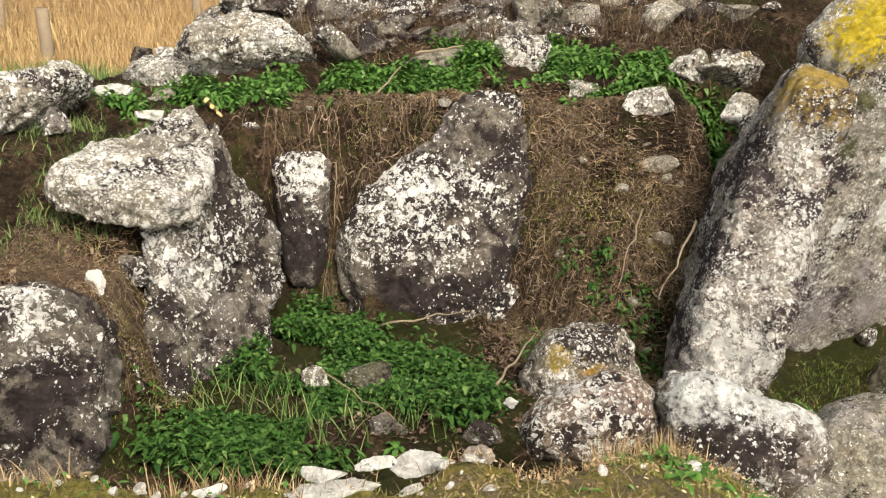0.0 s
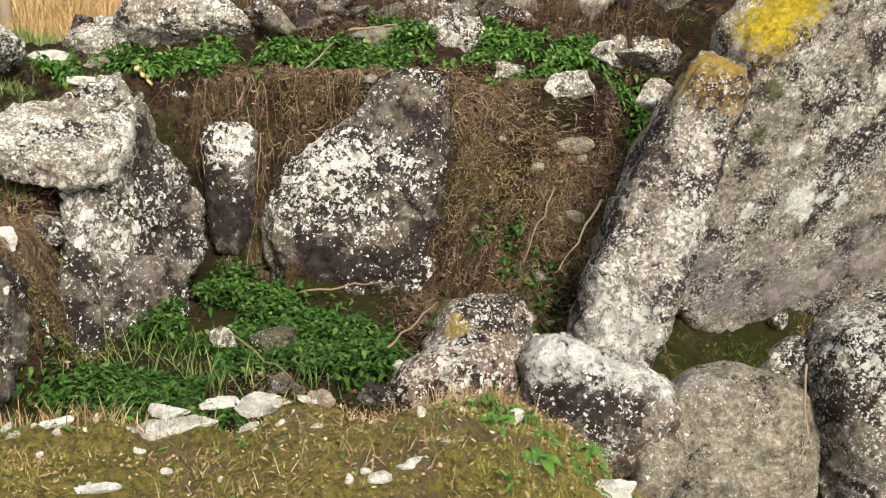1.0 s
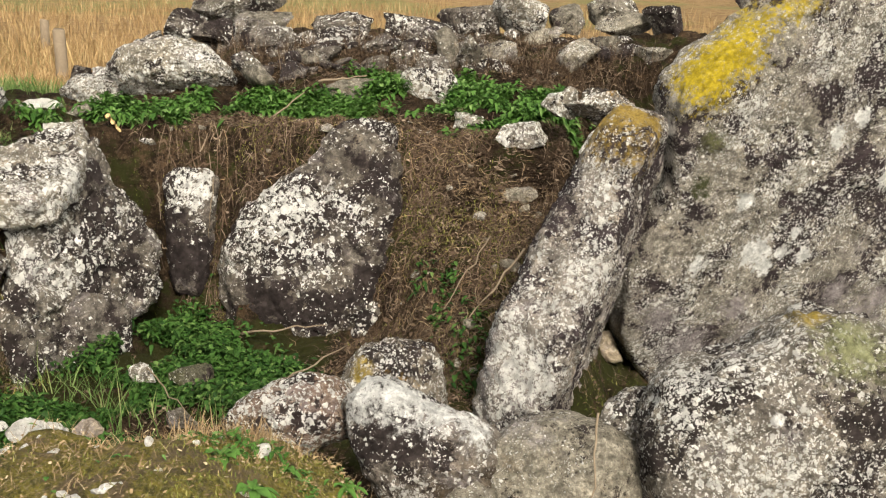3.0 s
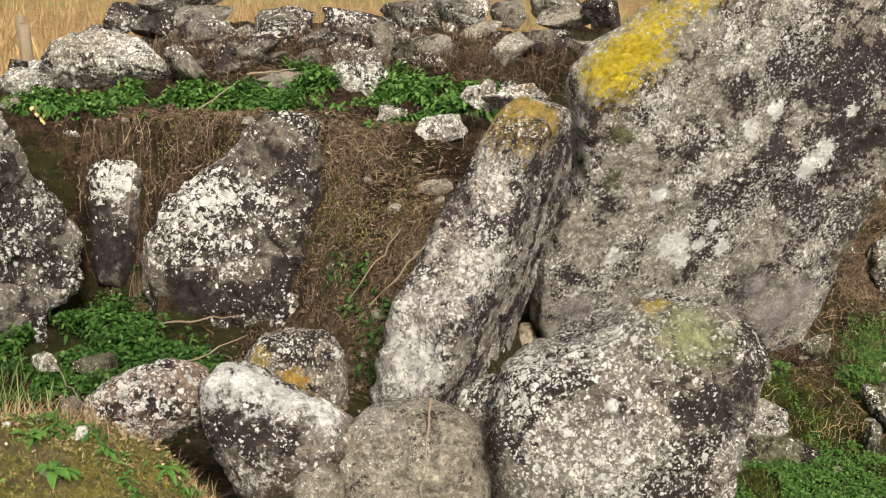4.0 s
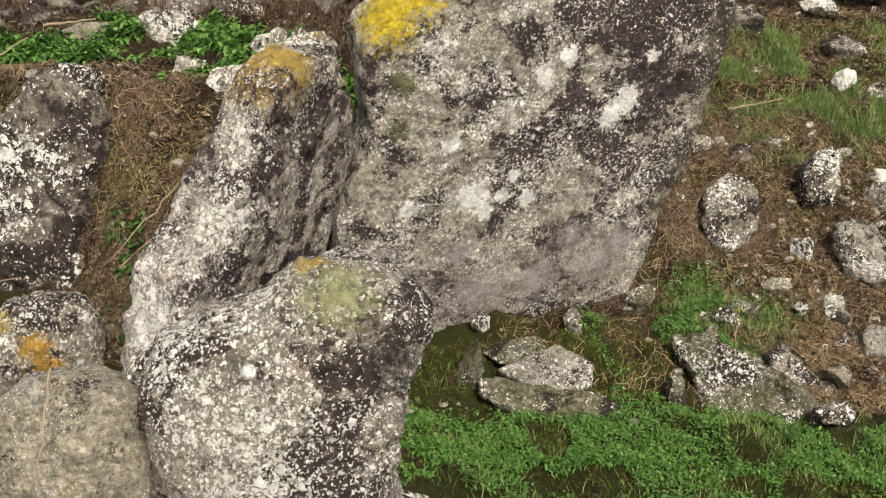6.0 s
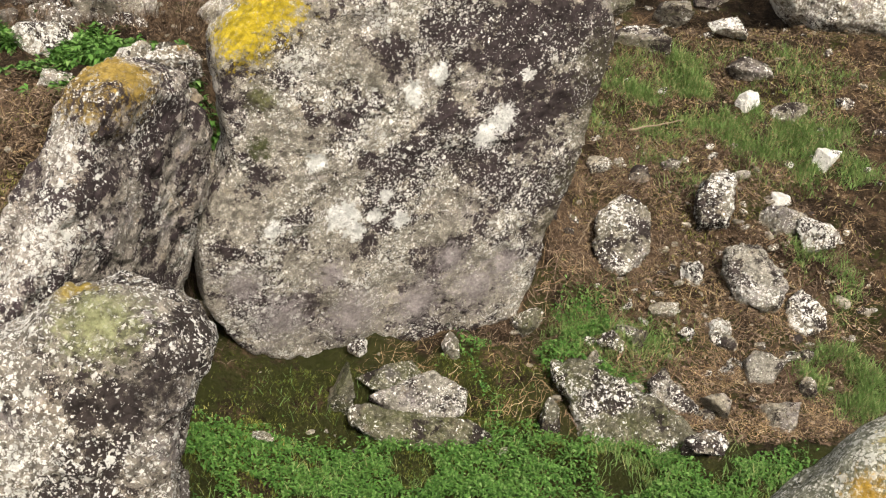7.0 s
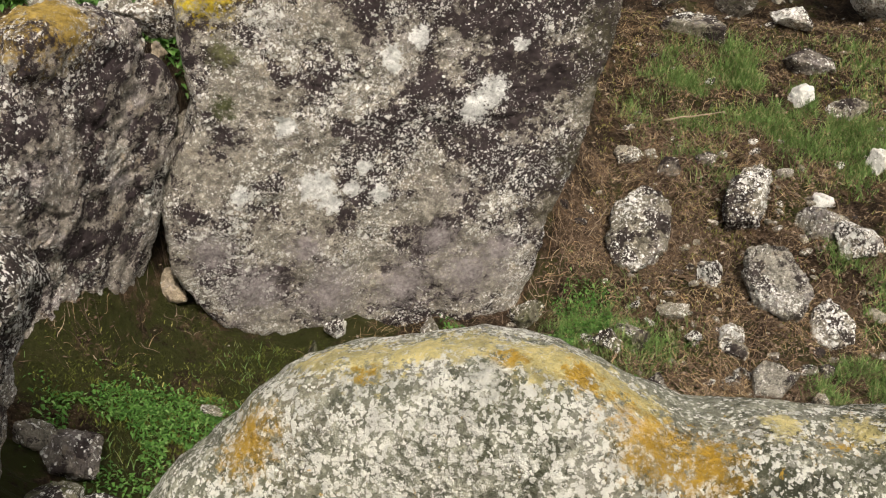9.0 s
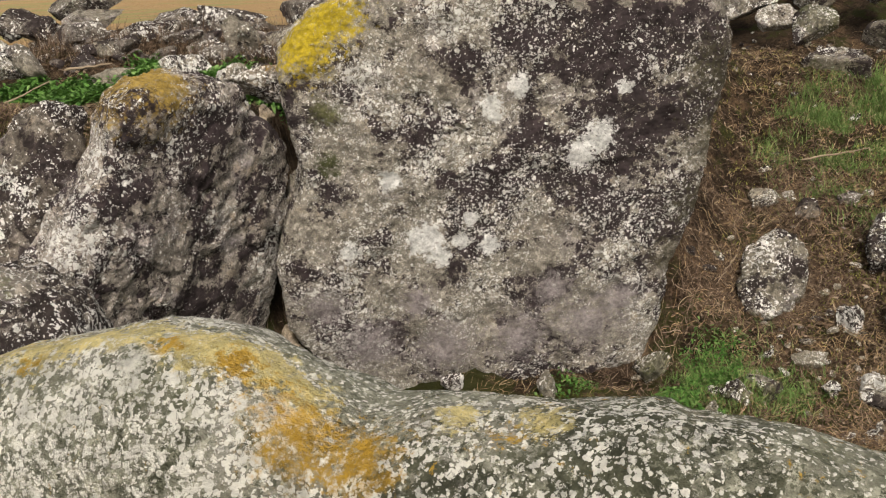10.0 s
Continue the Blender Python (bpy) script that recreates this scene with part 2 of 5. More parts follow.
rock_pillar = rock("rock_pillar", (0.33, 0.29, 0.255), (0.45, 0.40, 0.355), dark=0.58, white=0.38, size=0.6, speck=0.62, dark_col=(0.026, 0.018, 0.021),
                   zones=(((-0.61, 0.24, -0.0), 0.34, 0.16), ((-0.9, -0.07, -0.0), 0.38, 0.16), ((-0.53, 0.74, 0.06), 0.26, 0.16), ((-0.96, -0.46, 0.0), 0.36, 0.16), ((-0.05, 0.54, 0.19), 0.45, -0.08), ((0.15, 0.04, 0.19), 0.5, -0.08), ((0.9, 0.1, 0.1), 0.3, 0.15),),
                   blots=(((-0.62, 1.06, 0.11), 0.3, (0.44, 0.30, 0.08), 0.8), ((-0.15, 1.12, 0.11), 0.26, (0.44, 0.30, 0.08), 0.8), ((-0.17, 0.99, 0.0), 0.3, (0.44, 0.30, 0.08), 0.8), ((-0.12, 1.08, 0.06), 0.26, (0.44, 0.30, 0.08), 0.8), ((-0.62, 0.73, 0.11), 0.1, WHITE, 0.4), ((-0.55, 0.79, 0.1), 0.08, WHITE, 0.4), ((-0.37, 0.66, 0.09), 0.08, WHITE, 0.4),)
                   )
rock_orange = rock("rock_orange", (0.25, 0.215, 0.175), (0.35, 0.305, 0.25), dark=0.46, white=0.50, size=0.7, ochre=0.45,
                   blots=(((0.06, -0.02, 0.22), 0.13, (0.47, 0.27, 0.05), 0.7), ((-0.14, 0.10, 0.20), 0.09, (0.50, 0.36, 0.08), 0.7), ((0.14, -0.12, 0.22), 0.09, (0.47, 0.27, 0.05), 0.7),))
rock_red = rock("rock_red", (0.30, 0.20, 0.15), (0.38, 0.29, 0.23), dark=0.36, white=0.55, size=0.7)
rock_cap = rock("rock_cap", (0.20, 0.17, 0.145), (0.30, 0.26, 0.225), dark=0.60, white=0.50, size=0.6,
                blots=(((-0.22, 0.18, 0.15), 0.16, WHITE, 0.6), ((-0.10, 0.16, 0.18), 0.16, WHITE, 0.6), ((0.04, 0.10, 0.18), 0.13, WHITE, 0.6), ((0.18, 0.03, 0.18), 0.11, WHITE, 0.6), ((0.05, -0.30, 0.2), 0.22, (0.10, 0.072, 0.045), 0.9), ((0.25, -0.22, 0.15), 0.16, (0.10, 0.072, 0.045), 0.9),)
                )
rock_brown = rock("rock_brown", (0.33, 0.295, 0.235), (0.42, 0.38, 0.31), dark=0.10, white=0.34, green=0.3, size=0.33, speck=0.3)
rock_front = rock("rock_front", (0.25, 0.22, 0.19), (0.37, 0.33, 0.28), dark=0.58, white=0.55, green=0.15, size=0.5, speck=0.6,
                  blots=(((-0.12, 0.17, 0.36), 0.03, WHITE, 0.3), ((0.09, 0.52, 0.14), 0.11, (0.42, 0.30, 0.06), 0.8), ((0.19, 0.43, 0.29), 0.2, (0.36, 0.37, 0.20), 0.9), ((0.14, 0.02, 0.32), 0.05, WHITE, 0.4), ((0.35, 0.17, 0.25), 0.18, (0.05, 0.04, 0.04), 0.9),)
                  )
rock_near = rock("rock_near", (0.27, 0.275, 0.205), (0.44, 0.43, 0.345), dark=0.50, white=0.56, ochre=0.56, green=0.45, size=0.15, speck=0.66,
                 dark_col=(0.055, 0.058, 0.038), white_col=(0.94, 0.92, 0.85), ochre_col=(0.62, 0.38, 0.06), tint=0.5,
                 zones=(((0.35, 0.50, 0.08), 0.45, 0.10), ((-0.35, 0.35, 0.14), 0.3, -0.12), ((0.0, 0.42, 0.12), 0.25, -0.10)),
                 blots=(((-0.4, 0.6, 0.01), 0.045, (0.78, 0.66, 0.30), 0.5), ((-0.35, 0.61, 0.02), 0.05, (0.78, 0.66, 0.30), 0.5), ((-0.3, 0.62, 0.01), 0.045, (0.78, 0.66, 0.30), 0.5), ((-0.25, 0.63, 0.01), 0.05, (0.78, 0.66, 0.30), 0.5), ((-0.19, 0.62, 0.02), 0.045, (0.78, 0.66, 0.30), 0.5), ((-0.16, 0.6, 0.02), 0.04, (0.78, 0.66, 0.30), 0.5), ((-0.12, 0.59, 0.01), 0.04, (0.78, 0.66, 0.30), 0.5), ((-0.08, 0.58, 0.02), 0.04, (0.78, 0.66, 0.30), 0.5), ((0.05, 0.57, 0.01), 0.03, (0.78, 0.66, 0.30), 0.5), ((0.12, 0.57, 0.01), 0.03, (0.78, 0.66, 0.30), 0.5), ((-0.33, 0.61, 0.08), 0.035, (0.78, 0.66, 0.30), 0.5), ((-0.35, 0.6, 0.05), 0.026, (0.60, 0.36, 0.05), 0.5), ((-0.21, 0.62, 0.03), 0.026, (0.60, 0.36, 0.05), 0.5), ((-0.16, 0.61, 0.08), 0.026, (0.60, 0.36, 0.05), 0.5), ((-0.21, 0.62, 0.06), 0.026, (0.60, 0.36, 0.05), 0.5), ((-0.09, 0.59, 0.03), 0.026, (0.60, 0.36, 0.05), 0.5), ((-0.14, 0.6, 0.03), 0.026, (0.60, 0.36, 0.05), 0.5), ((0.07, 0.57, 0.06), 0.026, (0.60, 0.36, 0.05), 0.5), ((0.1, 0.57, 0.03), 0.026, (0.60, 0.36, 0.05), 0.5), ((-0.25, 0.59, 0.1), 0.026, (0.60, 0.36, 0.05), 0.5), ((0.02, 0.57, 0.06), 0.026, (0.60, 0.36, 0.05), 0.5), ((-0.23, 0.61, 0.06), 0.03, (0.86, 0.84, 0.76), 0.5), ((-0.09, 0.58, 0.06), 0.03, (0.86, 0.84, 0.76), 0.5), ((-0.15, 0.62, 0.06), 0.03, (0.86, 0.84, 0.76), 0.5), ((-0.08, 0.58, 0.06), 0.03, WHITE, 0.3), ((-0.07, 0.55, 0.06), 0.055, (0.60, 0.36, 0.05), 0.9), ((-0.03, 0.56, 0.06), 0.05, (0.60, 0.36, 0.05), 0.9), ((-0.02, 0.53, 0.06), 0.045, (0.60, 0.36, 0.05), 0.9), ((-0.05, 0.61, 0.06), 0.045, (0.60, 0.36, 0.05), 0.9), ((-0.46, 0.51, 0.06), 0.05, (0.60, 0.36, 0.05), 0.9), ((-0.09, 0.61, 0.06), 0.055, (0.60, 0.36, 0.05), 0.9), ((0.07, 0.57, 0.06), 0.03, (0.60, 0.36, 0.05), 0.9), ((0.1, 0.58, 0.06), 0.03, (0.60, 0.36, 0.05), 0.9),)
                 )
rock_moss = rock("rock_moss", (0.15, 0.14, 0.10), (0.24, 0.225, 0.165), dark=0.56, white=0.36, green=0.85, size=0.6)
rock_speck = rock("rock_speck", (0.27, 0.25, 0.21), (0.40, 0.37, 0.32), dark=0.42, white=0.46, size=0.45, speck=0.5)
rock_slope = rock("rock_slope", (0.22, 0.195, 0.155), (0.34, 0.31, 0.25), dark=0.66, white=0.46, green=0.5, size=0.7, speck=0.5)
rock_chalk = rock("rock_chalk", (0.78, 0.75, 0.70), (0.88, 0.86, 0.82), dark=0.10, white=0.66, size=0.4, speck=0.15, tint=0.3, grain=0.35)
rock_cream = rock("rock_cream", (0.46, 0.37, 0.27), (0.54, 0.45, 0.34), dark=0.05, white=0.15, speck=0.15)


def earth():
    g = Net("earth")
    co, _ = g.coords(False)
    sx = g.put("ShaderNodeSeparateXYZ", {"Vector": co})
    soil = g.mix(g.ramp(g.noise(co, 6.0, 9, 0.75), 0.36, 0.64), (0.028, 0.018, 0.011), (0.135, 0.085, 0.050))
    soil = g.mix(g.ramp(g.noise(co, 45.0, 6, 0.8), 0.54, 0.62, 0.0, 0.7), soil, (0.27, 0.195, 0.125))
    soil = g.mix(g.ramp(g.noise(co, 16.0, 7, 0.8), 0.50, 0.42, 0.0, 0.75), soil, (0.014, 0.009, 0.006))
    soil = g.mix(g.ramp(g.noise(co, 2.4, 7, 0.7), 0.56, 0.44, 0.0, 0.7), soil, (0.020, 0.013, 0.008))
    soil = g.mix(g.math("MULTIPLY", g.ramp(sx.outputs["Y"], 3.4, 2.7), 0.7), soil, g.mix(g.noise(co, 22.0, 8, 0.8), (0.13, 0.095, 0.06), (0.36, 0.28, 0.18)))
    moss = g.mix(g.ramp(g.noise(co, 40.0, 5, 0.7), 0.35, 0.65), (0.10, 0.095, 0.028), (0.34, 0.29, 0.06))
    moss = g.mix(g.ramp(g.noise(co, 110.0, 4, 0.7), 0.5, 0.66, 0.0, 0.6), moss, (0.42, 0.34, 0.20))
    low = g.ramp(sx.outputs["Z"], 0.15, -0.55)
    near = g.ramp(sx.outputs["Y"], 3.6, 2.6)
    hollow = g.math("MULTIPLY", low, g.ramp(sx.outputs["Y"], 7.9, 6.9))
    amount = g.math("ADD", g.noise(co, 2.2, 9, 0.75), g.math("MAXIMUM", g.math("MULTIPLY", near, 0.13), g.math("MULTIPLY", hollow, 0.10)))
    col = g.mix(g.ramp(amount, 0.51, 0.60, 0.0, 0.85), soil, g.mix(near, (0.042, 0.048, 0.012), moss))
    straw = g.mix(g.ramp(g.noise(co, 3.0, 8, 0.75), 0.35, 0.65), (0.27, 0.17, 0.085), (0.42, 0.28, 0.14))
    straw = g.mix(g.ramp(g.noise(co, 0.2, 4), 0.46, 0.62, 0.0, 0.65), straw, (0.22, 0.24, 0.09))
    far = g.ramp(g.math("ADD", sx.outputs["Y"], g.math("MULTIPLY", g.noise(co, 0.8, 5), 2.0)), 11.3, 12.3)
    far = g.math("MULTIPLY", far, g.ramp(g.math("SUBTRACT", sx.outputs["Y"], sx.outputs["X"]), 7.5, 9.0))
    col = g.mix(far, col, straw)
    g.feed(g.bsdf.inputs["Base Color"], col)
    g.bsdf.inputs["Roughness"].default_value = 0.95
    g.bump(g.math("ADD", g.noise(co, 30.0, 8, 0.8), g.math("MULTIPLY", g.noise(co, 9.0, 6, 0.7), 1.5)), 1.0, 0.08)
    return g.m


def growth(name, a, b, c, gloss=0.6, through_light=0.25):
    """Leaves, blades and stems: colour varies from piece to piece."""
    g = Net(name)
    r = g.put("ShaderNodeNewGeometry").outputs["Random Per Island"]
    col = g.mix(g.ramp(r, 0.0, 0.6), a, b)
    col = g.mix(g.ramp(r, 0.75, 1.0), col, c)
    g.feed(g.bsdf.inputs["Base Color"], col)
    g.bsdf.inputs["Roughness"].default_value = gloss
    if through_light:
        tr = g.put("ShaderNodeBsdfTranslucent", {"Color": col})
        mx = g.put("ShaderNodeMixShader", {0: through_light})
        g.l.new(g.bsdf.outputs[0], mx.inputs[1])
        g.l.new(tr.outputs[0], mx.inputs[2])
        g.l.new(mx.outputs[0], g.n["Material Output"].inputs["Surface"])
    return g.m


earth_mat = earth()
leaf_mat = growth("leaf", (0.034, 0.088, 0.018), (0.078, 0.168, 0.036), (0.16, 0.26, 0.085), 0.5, 0.18)
nettle_mat = growth("dark_leaf", (0.016, 0.046, 0.010), (0.044, 0.104, 0.022), (0.115, 0.19, 0.055), 0.5, 0.18)
grass_mat = growth("grass", (0.075, 0.135, 0.035), (0.15, 0.235, 0.075), (0.30, 0.30, 0.14), 0.6)
straw_mat = growth("straw", (0.22, 0.145, 0.080), (0.34, 0.24, 0.135), (0.50, 0.40, 0.26), 0.8, 0.1)
stem_mat = growth("dead_stem", (0.045, 0.029, 0.020), (0.115, 0.078, 0.052), (0.27, 0.205, 0.15), 0.85, 0.0)
field_mat = growth("field_straw", (0.25, 0.155, 0.075), (0.38, 0.255, 0.125), (0.50, 0.38, 0.21), 0.85, 0.1)
moss_mat = growth("moss", (0.10, 0.115, 0.03), (0.22, 0.22, 0.055), (0.36, 0.33, 0.12), 0.9, 0.1)
dark_moss_mat = growth("dark_moss", (0.040, 0.048, 0.010), (0.085, 0.098, 0.020), (0.15, 0.16, 0.04), 0.9, 0.1)
wood = Net("weathered_wood")
wc, _ = wood.coords()
wood.feed(wood.bsdf.inputs["Base Color"], wood.mix(wood.noise(wc, 9.0, 8, 0.7, 1.5), (0.13, 0.095, 0.065), (0.30, 0.24, 0.175)))
wood.bsdf.inputs["Roughness"].default_value = 0.9
wood_mat = wood.m
pale = Net("pale_wood")
pc_, _ = pale.coords()
pale.feed(pale.bsdf.inputs["Base Color"], pale.mix(pale.noise(pc_, 14.0, 6, 0.7), (0.45, 0.30, 0.13), (0.62, 0.46, 0.24)))
pale_mat = pale.m


# ---- shapes ----
def hash3(i, j, k, seed):
    n = (i * 374761393 + j * 668265263 + k * 2147483647 + seed * 144665) & 0x7FFFFFFF
    n = ((n ^ (n >> 13)) * 1274126177) & 0x7FFFFFFF
    n = ((n ^ (n >> 16)) * 668265263) & 0x7FFFFFFF
    return ((n ^ (n >> 15)) & 0xFFFF) / 65535.0


def vnoise(p, seed=0):
    """Smooth value noise in -1..1 at the rows of p."""
    f = np.floor(p)
    i = f.astype(np.int64)
    w = p - f
    w = w * w * w * (w * (w * 6 - 15) + 10)
    out = np.zeros(len(p))
    for a in (0, 1):
        for b in (0, 1):
            for c in (0, 1):
                wt = (w[:, 0] if a else 1 - w[:, 0]) * (w[:, 1] if b else 1 - w[:, 1]) * (w[:, 2] if c else 1 - w[:, 2])
                out += wt * hash3(i[:, 0] + a, i[:, 1] + b, i[:, 2] + c, seed)
    return out * 2 - 1


def fbm(p, scale, octaves, seed=0, gain=0.5):
    out, amp = np.zeros(len(p)), 1.0
    for o in range(octaves):
        out += amp * vnoise(p * scale + 17.3 * o, seed + o)
        scale, amp = scale * 2.03, amp * gain
    return out


def mesh_of(name, verts, faces, mat, smooth=True):
    me = bpy.data.meshes.new(name)
    me.from_pydata(np.asarray(verts).tolist(), [], faces if isinstance(faces, list) else faces.tolist())
    me.materials.append(mat)
    if smooth:
        me.shade_smooth()
    return me


BALLS = {}


def ball(level):
    if level not in BALLS:
        bm = bmesh.new()
        bmesh.ops.create_icosphere(bm, subdivisions=level + 1, radius=1.0)
        bm.verts.ensure_lookup_table()
        BALLS[level] = (np.array([v.co[:] for v in bm.verts]), np.array([[v.index for v in f.verts] for f in bm.faces]))
        bm.free()
    return BALLS[level]


def axes(normal):
    n = Vector(normal).normalized()
    u = Vector((0, 0, 1)).cross(n).normalized()
    v = n.cross(u)
    return u, v, n


def weather(p, size, rough, seed):
    """Lumps, pits and grain on a small stone whose points are p."""
    d = p / np.maximum(np.linalg.norm(p, axis=1, keepdims=True), 1e-6)
    lumps = 0.055 * size * fbm(p / size, 2.3, 3, seed) + 0.022 * size * fbm(p / size, 7.0, 3, seed + 9)
    ridged = -0.020 * size * np.abs(fbm(p / size, 5.0, 3, seed + 21))
    grain = 0.0075 * fbm(p, 26.0, 3, seed + 33, 0.65)
    return p + d * (rough * (lumps + ridged) + grain)[:, None]


def normals_of(p, quads):
    """Unit normals at the points of a closed grid."""
    a, b, c, d = (p[quads[:, k]] for k in range(4))
    fn = np.cross(c - a, d - b)
    out = np.zeros_like(p)
    for k in range(4):
        np.add.at(out, quads[:, k], fn)
    return out / np.maximum(np.linalg.norm(out, axis=1, keepdims=True), 1e-12)


def relief(p, nrm, size, thick, rough, seed):
    """Weathering along the normals: swells, hollows, flaked ledges, cracks, pits and grain."""
    k = rough * size * min(1.0, thick / 0.14)
    d = k * (0.040 * fbm(p / size, 2.1, 3, seed) + 0.020 * fbm(p / size, 6.5, 3, seed + 9))
    d -= k * 0.050 * np.clip(0.16 - np.abs(fbm(p / size, 2.7, 3, seed + 21)), 0, 1) * 4
    ledge = fbm(p / size, 3.3, 4, seed + 40)
    d += k * 0.020 * (np.clip(ledge * 9, -1, 1))
    fine = min(1.0, 0.4 + rough)
    d += fine * (0.0065 * fbm(p, 21.0, 3, seed + 33, 0.65) - 0.020 * np.clip(fbm(p, 12.0, 3, seed + 51) - 0.42, 0, 1))
    return p + nrm * d[:, None]


def stone(name, label, category, mat, centre, normal, outline, half, power, level, rough, seed, group="", front=0.0, wedge=0.0, taper=0.0):
    """A stone slab or boulder: a rounded solid round an outline that lies across its normal; half is half its thickness, front that of its front half where it differs, wedge how far one edge slants back, taper how much the back thins towards the top."""
    o = np.array(outline)
    ang = np.arctan2(o[:, 1], o[:, 0])
    rad = np.hypot(o[:, 0], o[:, 1])
    order = np.argsort(ang)
    ang, rad = ang[order], rad[order]
    A = np.concatenate([ang - 2 * math.pi, ang, ang + 2 * math.pi])
    X, Y = np.tile(rad * np.cos(ang), 3), np.tile(rad * np.sin(ang), 3)
    grid = np.linspace(-math.pi, math.pi, 361)
    ex, ey = np.interp(grid, A, X), np.interp(grid, A, Y)
    # straight chords between corners, then slightly rounded
    ker = np.exp(-np.linspace(-2, 2, 9) ** 2)
    ker /= ker.sum()
    ex, ey = (np.convolve(np.concatenate([e[-5:-1], e, e[1:5]]), ker, mode="valid") for e in (ex, ey))
    size = float(rad.mean())
    step = {6: 0.016, 5: 0.018, 4: 0.018}[level] * max(1.0, size / 0.8)
    # points at even distances round the outline and over the profile
    run = np.concatenate([[0], np.cumsum(np.hypot(np.diff(ex), np.diff(ey)))])
    cols = int(np.clip(run[-1] / step, 40, 460))
    at = np.linspace(0, run[-1], cols, endpoint=False)
    ex, ey = np.interp(at, run, ex), np.interp(at, run, ey)
    phi = np.linspace(math.pi / 2, -math.pi / 2, 2001)
    fl = np.cos(phi).clip(0) ** (2 / power)
    up = np.sign(phi) * np.abs(np.sin(phi)) ** (2 / power) * np.where(phi > 0, front or half, half)
    along = np.concatenate([[0], np.cumsum(np.hypot(np.diff(fl) * size, np.diff(up)))])
    rows = int(np.clip(along[-1] / step, 24, 220))
    at = np.linspace(0, along[-1], rows + 2)[1:-1]
    fl, up = np.interp(at, along, fl), np.interp(at, along, up)
    ring = np.stack([fl[:, None] * ex, fl[:, None] * ey, np.repeat(up[:, None], cols, axis=1)], axis=-1).reshape(-1, 3)
    if taper:
        ring[:, 2] *= np.where(ring[:, 2] < 0, 1 - taper * np.clip(ring[:, 1] / o[:, 1].max(), 0, 1), 1.0)
    if wedge:
        ring[:, 0] += wedge * (half - ring[:, 2]) / (2 * half) * np.clip(-ring[:, 0] / 0.4, 0, 1)
    i, j = np.meshgrid(np.arange(rows - 1), np.arange(cols), indexing="ij")
    jn = (j + 1) % cols
    quads = np.stack([i * cols + j, (i + 1) * cols + j, (i + 1) * cols + jn, i * cols + jn], axis=-1).reshape(-1, 4)
    p = relief(ring, normals_of(ring, quads), min(size, 0.8), half, rough, seed * 7)
    faces = quads.tolist() + [list(range(cols)), list(range((rows - 1) * cols, rows * cols))[::-1]]
    u, v, n = axes(normal)
    ob = new(name, mesh_of(name, p, faces, mat))
    ob.matrix_world = Matrix(((u.x, v.x, n.x, centre[0]), (u.y, v.y, n.y, centre[1]), (u.z, v.z, n.z, centre[2]), (0, 0, 0, 1)))
    return tagged(ob, label, category, group)


def rubble(name, label, mat, centre, w, h, d, seed, roll=0, group="", lev=4):
    """A smaller stone: a lump cut by some flat breaks."""
    sph, faces = ball(lev)
    rng = np.random.default_rng(seed)
    p = sph * ((np.abs(sph) ** 3.2).sum(axis=1) ** (-1 / 3.2))[:, None]
    for _ in range(15):
        n = rng.normal(size=3)
        n /= np.linalg.norm(n)
        cut = rng.uniform(0.36, 0.86)
        over = np.maximum(p @ n - cut, 0)
        p -= over[:, None] * n * 0.96
    p = p / np.abs(p).max(axis=0) * np.array([w, d, h]) / 2
    p[:, 2] = np.where(p[:, 2] < 0, p[:, 2] * 1.25, p[:, 2])
    p = weather(p, (w * h * d) ** (1 / 3) * 0.5, 0.6, seed * 5)
    ob = new(name, mesh_of(name, p, faces, mat))
    ob.matrix_world = pose(*centre, rng.uniform(-8, 8), roll + rng.uniform(-14, 14), rng.uniform(-18, 18))
    return tagged(ob, label, "stone", group)


# ---- the ground ----
def ease(v, a, b):
    k = np.clip((v - a) / (b - a), 0, 1)
    return k * k * (3 - 2 * k)


